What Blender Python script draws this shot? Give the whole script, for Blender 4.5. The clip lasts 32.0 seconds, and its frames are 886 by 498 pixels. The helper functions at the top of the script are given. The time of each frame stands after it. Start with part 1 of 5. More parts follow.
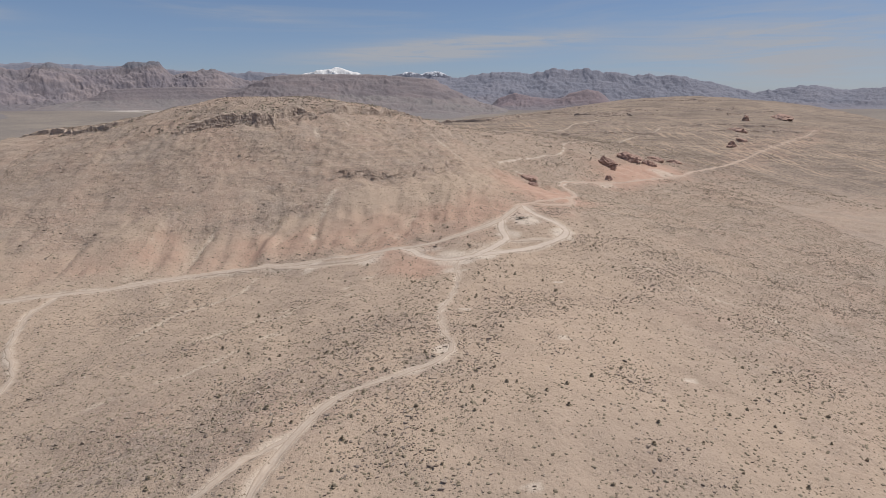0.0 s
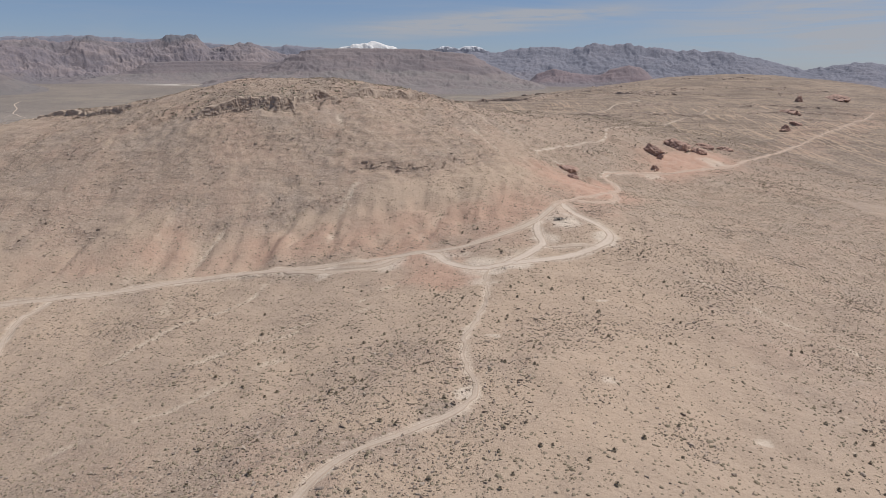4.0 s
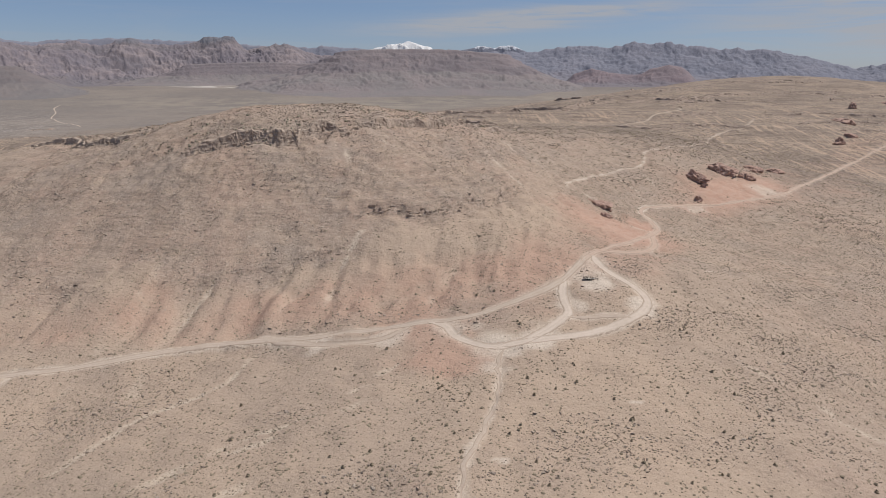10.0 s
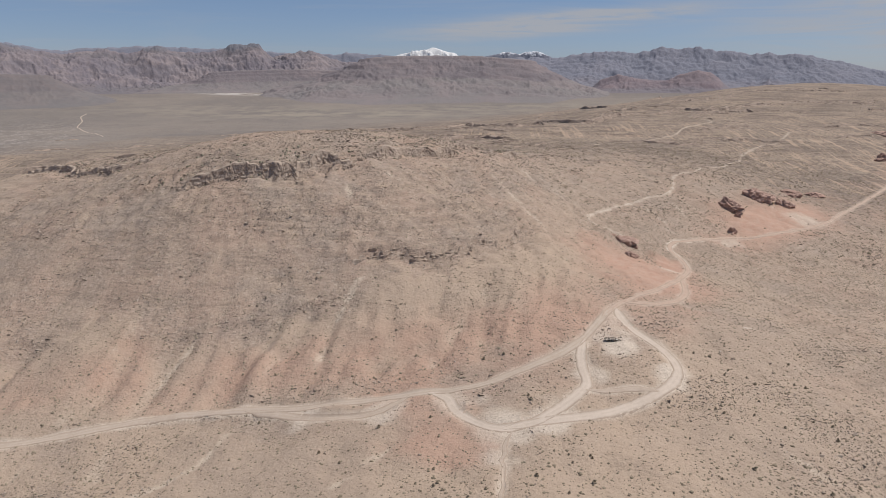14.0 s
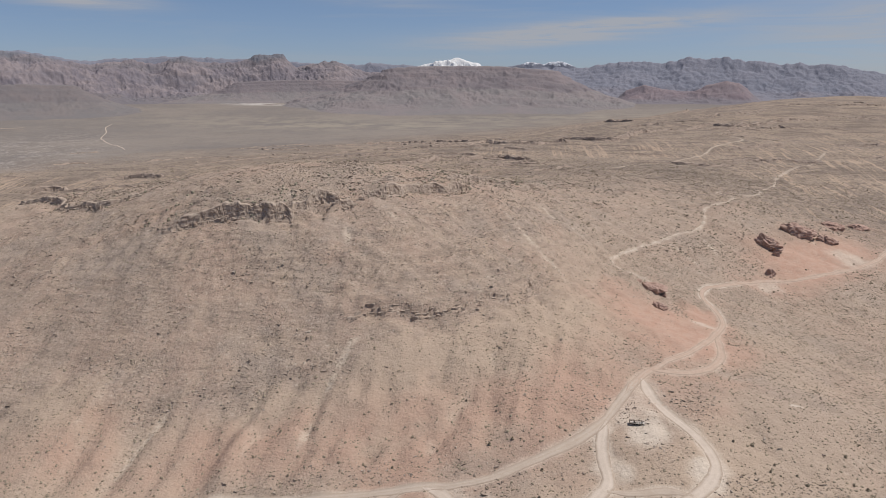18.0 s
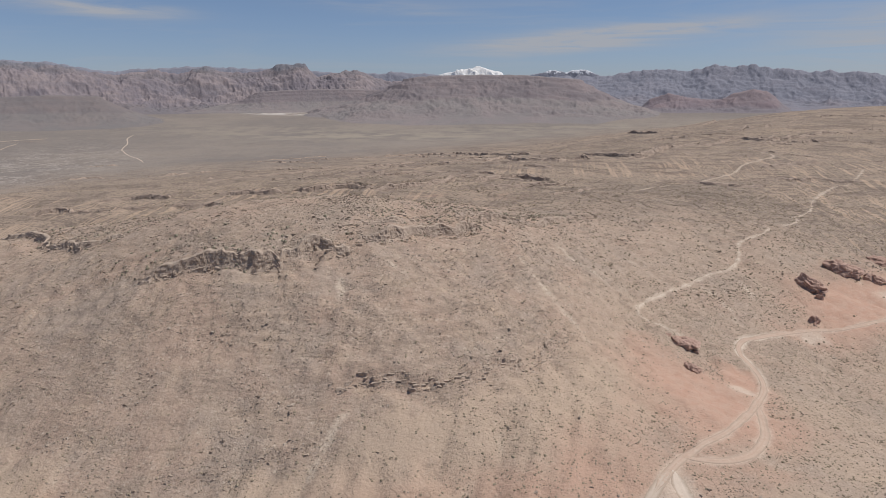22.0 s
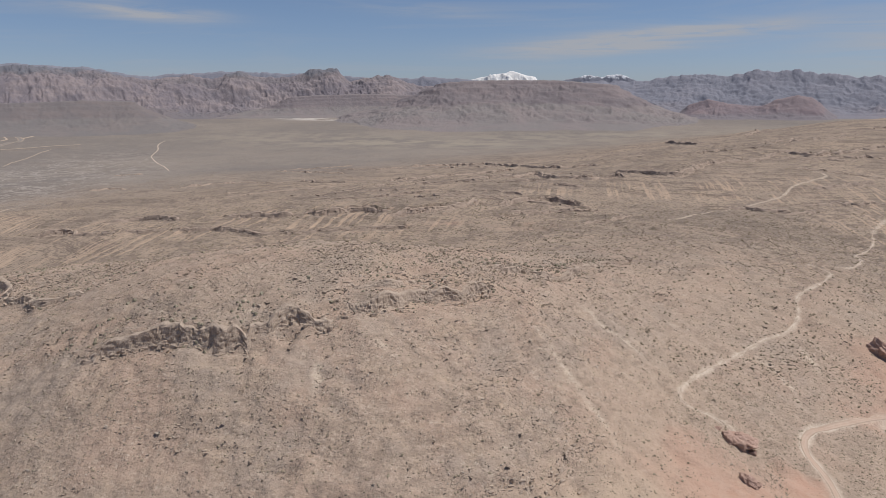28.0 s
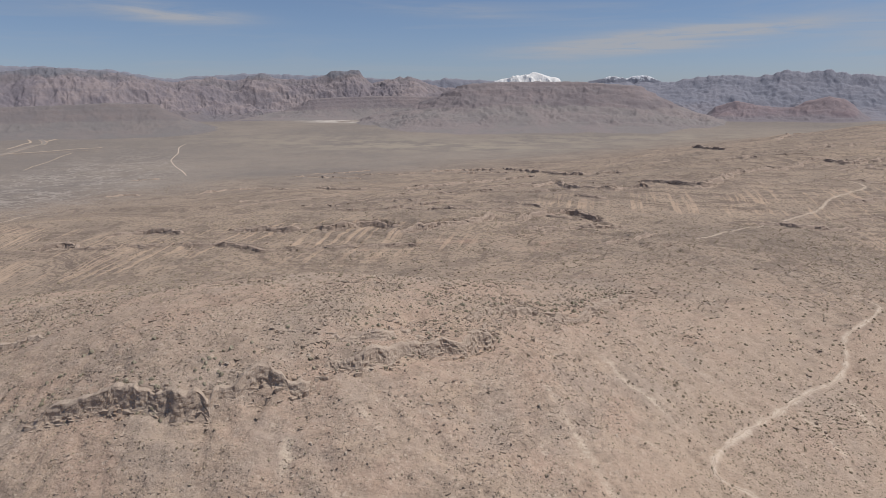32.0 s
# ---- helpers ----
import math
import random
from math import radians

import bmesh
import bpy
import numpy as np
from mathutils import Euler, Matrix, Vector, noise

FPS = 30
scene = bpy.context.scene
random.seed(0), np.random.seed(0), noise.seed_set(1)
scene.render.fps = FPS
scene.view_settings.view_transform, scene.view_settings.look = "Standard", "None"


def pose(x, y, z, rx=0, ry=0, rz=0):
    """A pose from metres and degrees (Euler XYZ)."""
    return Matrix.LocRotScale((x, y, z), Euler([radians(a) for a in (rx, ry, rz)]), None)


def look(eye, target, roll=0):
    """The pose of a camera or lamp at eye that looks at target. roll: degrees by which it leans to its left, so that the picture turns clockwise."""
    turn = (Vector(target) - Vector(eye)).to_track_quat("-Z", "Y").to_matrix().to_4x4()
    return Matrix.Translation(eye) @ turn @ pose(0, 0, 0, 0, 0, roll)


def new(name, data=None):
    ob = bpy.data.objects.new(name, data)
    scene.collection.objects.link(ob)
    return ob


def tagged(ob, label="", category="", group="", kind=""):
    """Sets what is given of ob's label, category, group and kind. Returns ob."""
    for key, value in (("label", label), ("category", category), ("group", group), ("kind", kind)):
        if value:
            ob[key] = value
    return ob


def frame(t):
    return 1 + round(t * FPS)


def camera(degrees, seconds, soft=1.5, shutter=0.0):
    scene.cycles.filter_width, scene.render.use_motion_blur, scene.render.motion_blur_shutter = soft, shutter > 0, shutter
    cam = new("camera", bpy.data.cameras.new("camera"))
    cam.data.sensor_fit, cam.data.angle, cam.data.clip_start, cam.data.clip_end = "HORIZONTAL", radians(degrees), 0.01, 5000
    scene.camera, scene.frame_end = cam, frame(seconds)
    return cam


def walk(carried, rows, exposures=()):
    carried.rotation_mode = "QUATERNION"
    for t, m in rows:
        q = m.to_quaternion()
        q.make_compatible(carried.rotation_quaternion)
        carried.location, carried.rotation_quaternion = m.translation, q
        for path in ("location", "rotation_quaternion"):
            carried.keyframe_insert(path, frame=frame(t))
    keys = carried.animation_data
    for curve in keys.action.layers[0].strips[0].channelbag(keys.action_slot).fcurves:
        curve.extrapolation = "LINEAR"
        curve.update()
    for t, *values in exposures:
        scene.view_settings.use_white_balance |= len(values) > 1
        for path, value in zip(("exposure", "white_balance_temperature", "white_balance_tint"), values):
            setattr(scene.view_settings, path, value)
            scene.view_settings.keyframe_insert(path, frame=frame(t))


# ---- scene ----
cam = camera(65.9, 32.0, soft=0.8)
PATH = [
    (0, (-7.83, -51.63, -11.45), (-1.50, 45.95, -32.39), -0.12),
    (0.5, (-7.34, -47.07, -10.95), (-1.29, 50.35, -32.72), -0.09),
    (1, (-6.85, -42.52, -10.45), (-1.17, 54.72, -33.07), -0.06),
    (1.5, (-6.33, -37.98, -9.90), (-1.17, 59.09, -33.39), -0.03),
    (2, (-5.78, -33.44, -9.26), (-1.24, 63.46, -33.55), 0.03),
    (2.5, (-5.19, -28.92, -8.50), (-1.48, 67.98, -32.93), 0.10),
    (3, (-4.56, -24.44, -7.64), (-1.78, 72.51, -32.02), 0.17),
    (3.5, (-3.90, -20.01, -6.69), (-2.00, 76.95, -31.10), 0.24),
    (5.5, (-0.83, -3.78, -1.52), (-0.38, 93.20, -25.93), 0.30),
    (6, (0.00, 0.00, 0.00), (-0.00, 96.97, -24.41), 0.26),
    (7, (1.71, 7.45, 3.11), (0.73, 104.39, -21.44), 0.28),
    (8, (3.46, 14.87, 6.18), (1.50, 111.77, -18.45), 0.23),
    (9, (5.27, 22.42, 9.15), (2.37, 119.28, -15.53), 0.12),
    (10, (7.18, 30.26, 12.18), (3.34, 127.08, -12.57), 0.01),
    (11, (9.06, 38.57, 15.30), (4.28, 135.31, -9.54), -0.10),
    (12, (10.78, 47.33, 18.35), (5.01, 144.01, -6.54), -0.20),
    (12.5, (11.58, 51.85, 19.83), (5.33, 148.51, -5.03), -0.21),
    (13, (12.35, 56.42, 21.27), (5.69, 153.09, -3.44), -0.20),
    (13.5, (13.11, 61.04, 22.69), (6.04, 157.75, -1.73), -0.20),
    (14, (13.85, 65.67, 24.09), (6.37, 162.42, -0.07), -0.20),
    (14.5, (14.57, 70.31, 25.49), (6.69, 167.06, 1.48), -0.22),
    (16.5, (17.11, 88.60, 31.38), (7.47, 185.34, 7.96), -0.14),
    (17, (17.51, 93.14, 32.84), (7.48, 189.88, 9.58), -0.12),
    (18, (18.28, 102.21, 35.77), (7.43, 198.92, 12.74), -0.14),
    (19, (19.10, 111.42, 38.75), (7.41, 208.09, 15.97), -0.17),
    (20, (19.89, 120.88, 41.76), (7.35, 217.52, 19.29), -0.25),
    (21, (20.65, 130.53, 44.75), (7.35, 227.12, 22.52), -0.30),
    (22, (21.36, 140.36, 47.72), (7.31, 236.88, 25.64), -0.34),
    (23, (21.97, 150.22, 50.56), (7.16, 246.66, 28.64), -0.40),
    (24, (22.48, 159.96, 53.18), (6.93, 256.31, 31.37), -0.39),
    (25, (23.00, 169.65, 55.70), (6.65, 265.88, 33.95), -0.38),
    (25.5, (23.28, 174.49, 56.94), (6.55, 270.66, 35.21), -0.38),
    (27.5, (24.42, 193.81, 61.71), (6.04, 289.68, 40.02), -0.29),
    (28, (24.56, 198.65, 62.77), (5.83, 294.45, 41.08), -0.24),
    (29, (24.81, 208.39, 64.87), (5.39, 304.06, 43.20), -0.17),
    (30, (25.13, 218.26, 67.03), (4.89, 313.77, 45.38), -0.16),
    (31, (25.59, 228.16, 69.22), (4.50, 323.49, 47.60), -0.22),
    (32, (26.15, 238.07, 71.42), (4.19, 333.20, 49.78), -0.34),
]
walk(cam, [(t, look(eye, target, roll)) for t, eye, target, roll in PATH])

# ---- light ----
SUN_AZ, SUN_EL = 77.0, 62.0  # degrees clockwise from +y, and above the horizon
world = bpy.data.worlds.new("desert_sky")
scene.world = world
world.use_nodes = True
wt = world.node_tree
wt.nodes.clear()


def wnode(kind, **props):
    n = wt.nodes.new(kind)
    for k, v in props.items():
        if k == "op":
            n.operation = v
        elif k == "blend":
            n.blend_type = v
    return n


w_out = wnode("ShaderNodeOutputWorld")
w_bg = wnode("ShaderNodeBackground")
w_bg.inputs["Strength"].default_value = 0.088
sky = wnode("ShaderNodeTexSky")
sky.sky_type = "NISHITA"
sky.sun_disc = False
sky.sun_elevation = radians(SUN_EL)
sky.sun_rotation = radians(SUN_AZ)
sky.altitude = 1100
sky.air_density = 1.0
sky.dust_density = 0.5
sky.ozone_density = 1.2
# thin cirrus: a long streak, a veil to the east and wisps to the west
w_co = wnode("ShaderNodeTexCoord")
w_sep = wnode("ShaderNodeSeparateXYZ")
wt.links.new(w_co.outputs["Generated"], w_sep.inputs["Vector"])


def wmath(op, a, b=0.0):
    n = wnode("ShaderNodeMath", op=op)
    for i, v in enumerate((a, b)):
        if isinstance(v, (int, float)):
            n.inputs[i].default_value = v
        else:
            wt.links.new(v, n.inputs[i])
    return n.outputs[0]


w_az = wmath("ARCTAN2", w_sep.outputs["X"], w_sep.outputs["Y"])


def streak(az, el, wide, thick, tilt):
    """A soft long patch in the sky; all in degrees."""
    u = wmath("DIVIDE", wmath("SUBTRACT", w_az, radians(az)), radians(wide))
    mid = wmath("ADD", wmath("MULTIPLY", wmath("SUBTRACT", w_az, radians(az)), tilt), radians(el))
    v = wmath("DIVIDE", wmath("SUBTRACT", w_sep.outputs["Z"], mid), radians(thick))
    return wmath("POWER", 2.718, wmath("MULTIPLY", wmath("ADD", wmath("MULTIPLY", u, u), wmath("MULTIPLY", v, v)), -1.0))


def wisps(scale, seed):
    mp = wnode("ShaderNodeMapping")
    mp.inputs["Scale"].default_value = scale
    mp.inputs["Location"].default_value = (seed, 0, seed)
    n = wnode("ShaderNodeTexNoise")
    n.inputs["Scale"].default_value = 1.0
    n.inputs["Detail"].default_value = 8
    n.inputs["Roughness"].default_value = 0.6
    n.inputs["Distortion"].default_value = 0.8
    wt.links.new(w_co.outputs["Generated"], mp.inputs["Vector"])
    wt.links.new(mp.outputs["Vector"], n.inputs["Vector"])
    return n.outputs["Fac"]


w_fine, w_wide = wisps((6, 6, 70), 0.3), wisps((2.2, 2.2, 26), 0.7)
w_sum = wmath("ADD", wmath("MULTIPLY", streak(2.5, 4.05, 8.5, 0.7, 0.055), 2.0), wmath("MULTIPLY", streak(9.0, 4.9, 7.0, 0.4, 0.03), 0.8))
w_sum = wmath("ADD", w_sum, wmath("MULTIPLY", streak(29.0, 3.6, 10.0, 2.8, 0.0), 1.3))
w_sum = wmath("ADD", w_sum, wmath("MULTIPLY", streak(-34.0, 6.2, 5.0, 0.6, -0.05), 1.4))
w_sum = wmath("ADD", w_sum, wmath("MULTIPLY", streak(-12.0, 6.6, 8.0, 0.5, -0.08), 0.45))
w_break = wnode("ShaderNodeMapRange")
w_break.inputs["From Min"].default_value = 0.30
w_break.inputs["From Max"].default_value = 0.66
wt.links.new(w_fine, w_break.inputs["Value"])
w_veil = wnode("ShaderNodeMapRange")
w_veil.inputs["From Min"].default_value = 0.52
w_veil.inputs["From Max"].default_value = 0.8
w_veil.inputs["To Max"].default_value = 0.35
wt.links.new(w_wide, w_veil.inputs["Value"])
w_cloud = wmath("MINIMUM", wmath("ADD", wmath("MULTIPLY", w_sum, w_break.outputs["Result"]), w_veil.outputs["Result"]), 0.85)
w_mix = wnode("ShaderNodeMix")
w_mix.data_type = "RGBA"
w_mix.inputs["B"].default_value = (4.3, 4.4, 4.75, 1)
wt.links.new(w_cloud, w_mix.inputs["Factor"])
w_tint = wnode("ShaderNodeMix", blend="MULTIPLY")
w_tint.data_type = "RGBA"
w_tint.inputs["Factor"].default_value = 1.0
w_low = wnode("ShaderNodeMapRange")
w_low.inputs["From Min"].default_value = 0.0
w_low.inputs["From Max"].default_value = 0.12
wt.links.new(w_sep.outputs["Z"], w_low.inputs["Value"])
w_grade = wnode("ShaderNodeMix")
w_grade.data_type = "RGBA"
w_grade.inputs["A"].default_value = (0.53, 0.59, 0.84, 1)
w_grade.inputs["B"].default_value = (0.62, 0.66, 0.81, 1)
wt.links.new(w_low.outputs["Result"], w_grade.inputs["Factor"])
w_high = wnode("ShaderNodeMapRange")
w_high.inputs["From Min"].default_value = 0.16
w_high.inputs["From Max"].default_value = 0.5
wt.links.new(w_sep.outputs["Z"], w_high.inputs["Value"])
w_haze = wnode("ShaderNodeMix")
w_haze.data_type = "RGBA"
w_haze.inputs["B"].default_value = (0.80, 0.75, 0.74, 1)
wt.links.new(w_high.outputs["Result"], w_haze.inputs["Factor"])
wt.links.new(w_grade.outputs["Result"], w_haze.inputs["A"])
wt.links.new(w_haze.outputs["Result"], w_tint.inputs["B"])
wt.links.new(sky.outputs["Color"], w_tint.inputs["A"])
wt.links.new(w_tint.outputs["Result"], w_mix.inputs["A"])
wt.links.new(w_mix.outputs["Result"], w_bg.inputs["Color"])
wt.links.new(w_bg.outputs["Background"], w_out.inputs["Surface"])

sun_data = bpy.data.lights.new("sun", "SUN")
sun_data.energy = 3.9
sun_data.angle = radians(0.6)
sun_data.color = (1.0, 0.945, 0.88)
sun = new("sun", sun_data)
sa, se = radians(SUN_AZ), radians(SUN_EL)
sun.matrix_world = look((0, 0, 400), (-math.sin(sa) * math.cos(se) * 100, -math.cos(sa) * math.cos(se) * 100, 400 - math.sin(se) * 100))


# ---- materials ----
class Nodes:
    """A small helper to write node materials."""

    def __init__(self, name, rough=0.9):
        self.mat = bpy.data.materials.new(name)
        self.mat.use_nodes = True
        self.t = self.mat.node_tree
        self.bsdf = self.t.nodes["Principled BSDF"]
        self.bsdf.inputs["Roughness"].default_value = rough
        self.bsdf.inputs["Specular IOR Level"].default_value = 0.15
        self.pos = self.t.nodes.new("ShaderNodeNewGeometry").outputs["Position"]

    def link(self, a, b):
        self.t.links.new(a, b)

    def noise(self, scale, detail=4, rough=0.55, stretch=None, vec=None):
        n = self.t.nodes.new("ShaderNodeTexNoise")
        n.inputs["Scale"].default_value = scale
        n.inputs["Detail"].default_value = detail
        n.inputs["Roughness"].default_value = rough
        v = vec or self.pos
        if stretch:
            m = self.t.nodes.new("ShaderNodeMapping")
            m.inputs["Scale"].default_value = stretch
            self.link(v, m.inputs["Vector"])
            v = m.outputs["Vector"]
        self.link(v, n.inputs["Vector"])
        return n.outputs["Fac"]

    def cells(self, scale, feature="F1", randomness=1.0):
        n = self.t.nodes.new("ShaderNodeTexVoronoi")
        n.feature = feature
        n.inputs["Scale"].default_value = scale
        n.inputs["Randomness"].default_value = randomness
        self.link(self.pos, n.inputs["Vector"])
        return n.outputs["Distance"], None if feature == "DISTANCE_TO_EDGE" else n.outputs["Color"]

    def ramp(self, fac, a, b):
        n = self.t.nodes.new("ShaderNodeMapRange")
        n.interpolation_type = "SMOOTHSTEP"
        n.inputs["From Min"].default_value = a
        n.inputs["From Max"].default_value = b
        self.link(fac, n.inputs["Value"])
        return n.outputs["Result"]

    def math(self, op, a, b=None):
        n = self.t.nodes.new("ShaderNodeMath")
        n.operation = op
        for i, v in enumerate((a, b)):
            if v is None:
                continue
            if isinstance(v, (int, float)):
                n.inputs[i].default_value = v
            else:
                self.link(v, n.inputs[i])
        return n.outputs[0]

    def mix(self, fac, a, b, blend="MIX"):
        n = self.t.nodes.new("ShaderNodeMix")
        n.data_type = "RGBA"
        n.blend_type = blend
        for key, v in (("Factor", fac), ("A", a), ("B", b)):
            if isinstance(v, (int, float)):
                n.inputs[key].default_value = v
            elif isinstance(v, tuple):
                n.inputs[key].default_value = (*v, 1)
            else:
                self.link(v, n.inputs[key])
        return n.outputs["Result"]

    def attribute(self, name):
        n = self.t.nodes.new("ShaderNodeAttribute")
        n.attribute_name = name
        s = self.t.nodes.new("ShaderNodeSeparateColor")
        self.link(n.outputs["Color"], s.inputs["Color"])
        return s.outputs["Red"], s.outputs["Green"], s.outputs["Blue"]

    def random(self):
        return self.t.nodes.new("ShaderNodeObjectInfo").outputs["Random"]

    def island(self):
        return self.t.nodes.new("ShaderNodeNewGeometry").outputs["Random Per Island"]

    def bump(self, height, distance, strength=1.0):
        n = self.t.nodes.new("ShaderNodeBump")
        n.inputs["Distance"].default_value = distance
        n.inputs["Strength"].default_value = strength
        self.link(height, n.inputs["Height"])
        if self.bsdf.inputs["Normal"].is_linked:
            self.link(self.bsdf.inputs["Normal"].links[0].from_socket, n.inputs["Normal"])
        self.link(n.outputs["Normal"], self.bsdf.inputs["Normal"])

    def colour(self, socket):
        self.link(socket, self.bsdf.inputs["Base Color"])
        return self.mat


def ground_material():
    m = Nodes("desert_soil", 0.95)
    bare, red, rocky = m.attribute("cover")
    wash, lime, scrub = m.attribute("cover_far")
    valley, streaks, grass = m.attribute("plain")
    beds, far, cutting = m.attribute("beds")
    big = m.noise(0.012, 5)
    mid = m.noise(0.09, 5, 0.6)
    fine = m.noise(0.9, 5, 0.65)
    grit = m.noise(4.0, 3, 0.6)
    # warm fine soil, in broad drifts
    c = m.mix(m.ramp(big, 0.35, 0.65), (0.435, 0.335, 0.255), (0.388, 0.302, 0.236))
    c = m.mix(m.math("MULTIPLY", m.ramp(mid, 0.42, 0.75), 0.5), c, (0.44, 0.345, 0.27))
    c = m.mix(m.math("MULTIPLY", red, m.ramp(m.noise(0.05, 4), 0.15, 0.6)), c, (0.43, 0.292, 0.222))
    # stony ground: brown and mauve rubble in patches
    rub = m.mix(m.ramp(m.noise(0.5, 4, 0.7), 0.35, 0.65), (0.322, 0.250, 0.199), (0.405, 0.316, 0.254))
    rub = m.mix(m.math("MULTIPLY", m.ramp(m.noise(0.028, 5, 0.62), 0.46, 0.58), 0.75), rub, (0.400, 0.292, 0.230))
    rub = m.mix(m.math("MULTIPLY", m.ramp(m.noise(0.021, 5, 0.62), 0.50, 0.60), 0.65), rub, (0.328, 0.270, 0.227))
    c = m.mix(m.math("MULTIPLY", rocky, m.ramp(mid, 0.22, 0.55)), c, rub)
    # gravel: single stones, dark and pale, thicker on the stony ground
    stony = m.math("MULTIPLY", m.math("ADD", 0.28, m.math("MULTIPLY", rocky, 0.72)), m.math("SUBTRACT", 1.0, cutting))
    drift = m.ramp(m.noise(0.16, 5, 0.65), 0.36, 0.62)
    for scale, dark_a, dark_k, light_a, light_k in ((2.2, 0.50, 0.55, 0.70, 0.55), (1.0, 0.62, 0.55, 0.72, 0.50), (0.55, 0.74, 0.40, 0.82, 0.35)):
        e, ecol = m.cells(scale)
        shade = m.t.nodes.new("ShaderNodeSeparateColor")
        m.link(ecol, shade.inputs["Color"])
        inner = m.ramp(e, 0.62, 0.35)
        k = m.math("MULTIPLY", m.math("MULTIPLY", stony, inner), m.math("ADD", 0.35, m.math("MULTIPLY", drift, 0.65)))
        c = m.mix(m.math("MULTIPLY", m.math("MULTIPLY", m.ramp(shade.outputs["Red"], dark_a, 0.95), dark_k), k), c, (0.150, 0.115, 0.090))
        c = m.mix(m.math("MULTIPLY", m.math("MULTIPLY", m.ramp(shade.outputs["Green"], light_a, 1.0), light_k), k), c, (0.58, 0.485, 0.395))
    c = m.mix(m.math("MULTIPLY", m.math("MULTIPLY", m.ramp(fine, 0.52, 0.8), 0.4), stony), c, (0.18, 0.142, 0.114))
    c = m.mix(m.math("MULTIPLY", m.ramp(grit, 0.5, 0.75), 0.22), c, (0.47, 0.375, 0.295))
    # thin beds of harder stone that show as level lines on the hill
    bed = m.noise(1.0, 6, 0.62, stretch=(0.045, 0.045, 0.55))
    c = m.mix(m.math("MULTIPLY", m.math("MULTIPLY", rocky, m.ramp(bed, 0.53, 0.60)), 0.32), c, (0.185, 0.146, 0.118))
    # far slopes: low scrub that can no longer be told apart, over brown soil
    dots, dcol = m.cells(0.16)
    dots2, dcol2 = m.cells(0.33)
    c = m.mix(m.math("MULTIPLY", scrub, m.math("ADD", 0.42, m.math("MULTIPLY", 0.5, m.ramp(m.noise(0.006, 9, 0.68), 0.38, 0.66)))), c, (0.252, 0.202, 0.164))
    far_scrub = m.math("MULTIPLY", scrub, m.math("MULTIPLY", m.math("MAXIMUM", m.ramp(dots, 0.42, 0.2), m.ramp(dots2, 0.4, 0.2)), 0.6))
    c = m.mix(far_scrub, c, (0.120, 0.102, 0.076))
    # the wide plain: scrub over pale grit in broad drifts, greyed for distance haze
    hazed_steppe = m.mix(m.ramp(m.noise(0.0016, 7, 0.6), 0.38, 0.62), (0.196, 0.176, 0.164), (0.252, 0.220, 0.194))
    hazed_steppe = m.mix(m.math("MULTIPLY", m.ramp(m.noise(0.03, 6, 0.7), 0.5, 0.68), 0.45), hazed_steppe, (0.29, 0.252, 0.216))
    hazed_steppe = m.mix(m.math("MULTIPLY", m.ramp(dots, 0.45, 0.2), 0.35), hazed_steppe, (0.12, 0.112, 0.10))
    c = m.mix(m.math("MULTIPLY", far, 0.9), c, hazed_steppe)
    # faces of rock beds
    c = m.mix(m.math("MULTIPLY", beds, m.math("MULTIPLY", m.ramp(m.noise(0.12, 6, 0.7), 0.36, 0.62), 0.75)), c, (0.165, 0.130, 0.108))
    # outcropping strata draw thin dark lines along the contours of the tableland
    for rise, low, high in ((0.22, 0.515, 0.535), (0.5, 0.525, 0.55), (0.36, 0.46, 0.478)):
        strata = m.noise(1.0, 4, 0.5, stretch=(0.0035, 0.0035, rise))
        line = m.math("MULTIPLY", m.ramp(strata, low - 0.02, low), m.ramp(strata, high + 0.02, high))
        line = m.math("MULTIPLY", line, m.ramp(m.noise(0.018, 6, 0.65), 0.42, 0.54))
        c = m.mix(m.math("MULTIPLY", m.math("MULTIPLY", line, scrub), m.math("SUBTRACT", 0.6, m.math("MULTIPLY", far, 0.5))), c, (0.165, 0.130, 0.110))
    c = m.mix(m.math("MULTIPLY", wash, m.math("ADD", 0.45, m.math("MULTIPLY", 0.5, m.ramp(m.noise(0.8, 4, 0.7), 0.4, 0.6)))), c, (0.55, 0.46, 0.37))
    # braided dry channels: thin lines between cells
    braid, bcol = m.cells(0.028, "DISTANCE_TO_EDGE")
    braid2, bcol2 = m.cells(0.07, "DISTANCE_TO_EDGE")
    veins = m.math("MAXIMUM", m.math("MULTIPLY", m.ramp(braid, 0.10, 0.03), m.ramp(m.noise(0.012, 5, 0.6), 0.44, 0.56)), m.math("MULTIPLY", m.ramp(braid2, 0.16, 0.05), m.ramp(m.noise(0.02, 5, 0.6), 0.50, 0.60)))
    c = m.mix(m.math("MULTIPLY", m.math("MULTIPLY", valley, veins), 0.6), c, (0.40, 0.355, 0.32))
    # pale chutes of fine scree down the far slopes
    chutes = m.noise(1.0, 5, 0.6, stretch=(0.17, 0.006, 0.015))
    c = m.mix(m.math("MULTIPLY", m.math("MULTIPLY", streaks, m.math("MULTIPLY", m.ramp(chutes, 0.50, 0.60), m.ramp(m.noise(0.016, 4, 0.6), 0.36, 0.54))), 0.75), c, (0.47, 0.352, 0.262))
    c = m.mix(m.math("MULTIPLY", grass, m.ramp(m.noise(0.01, 6, 0.6), 0.42, 0.6)), c, (0.30, 0.262, 0.215))
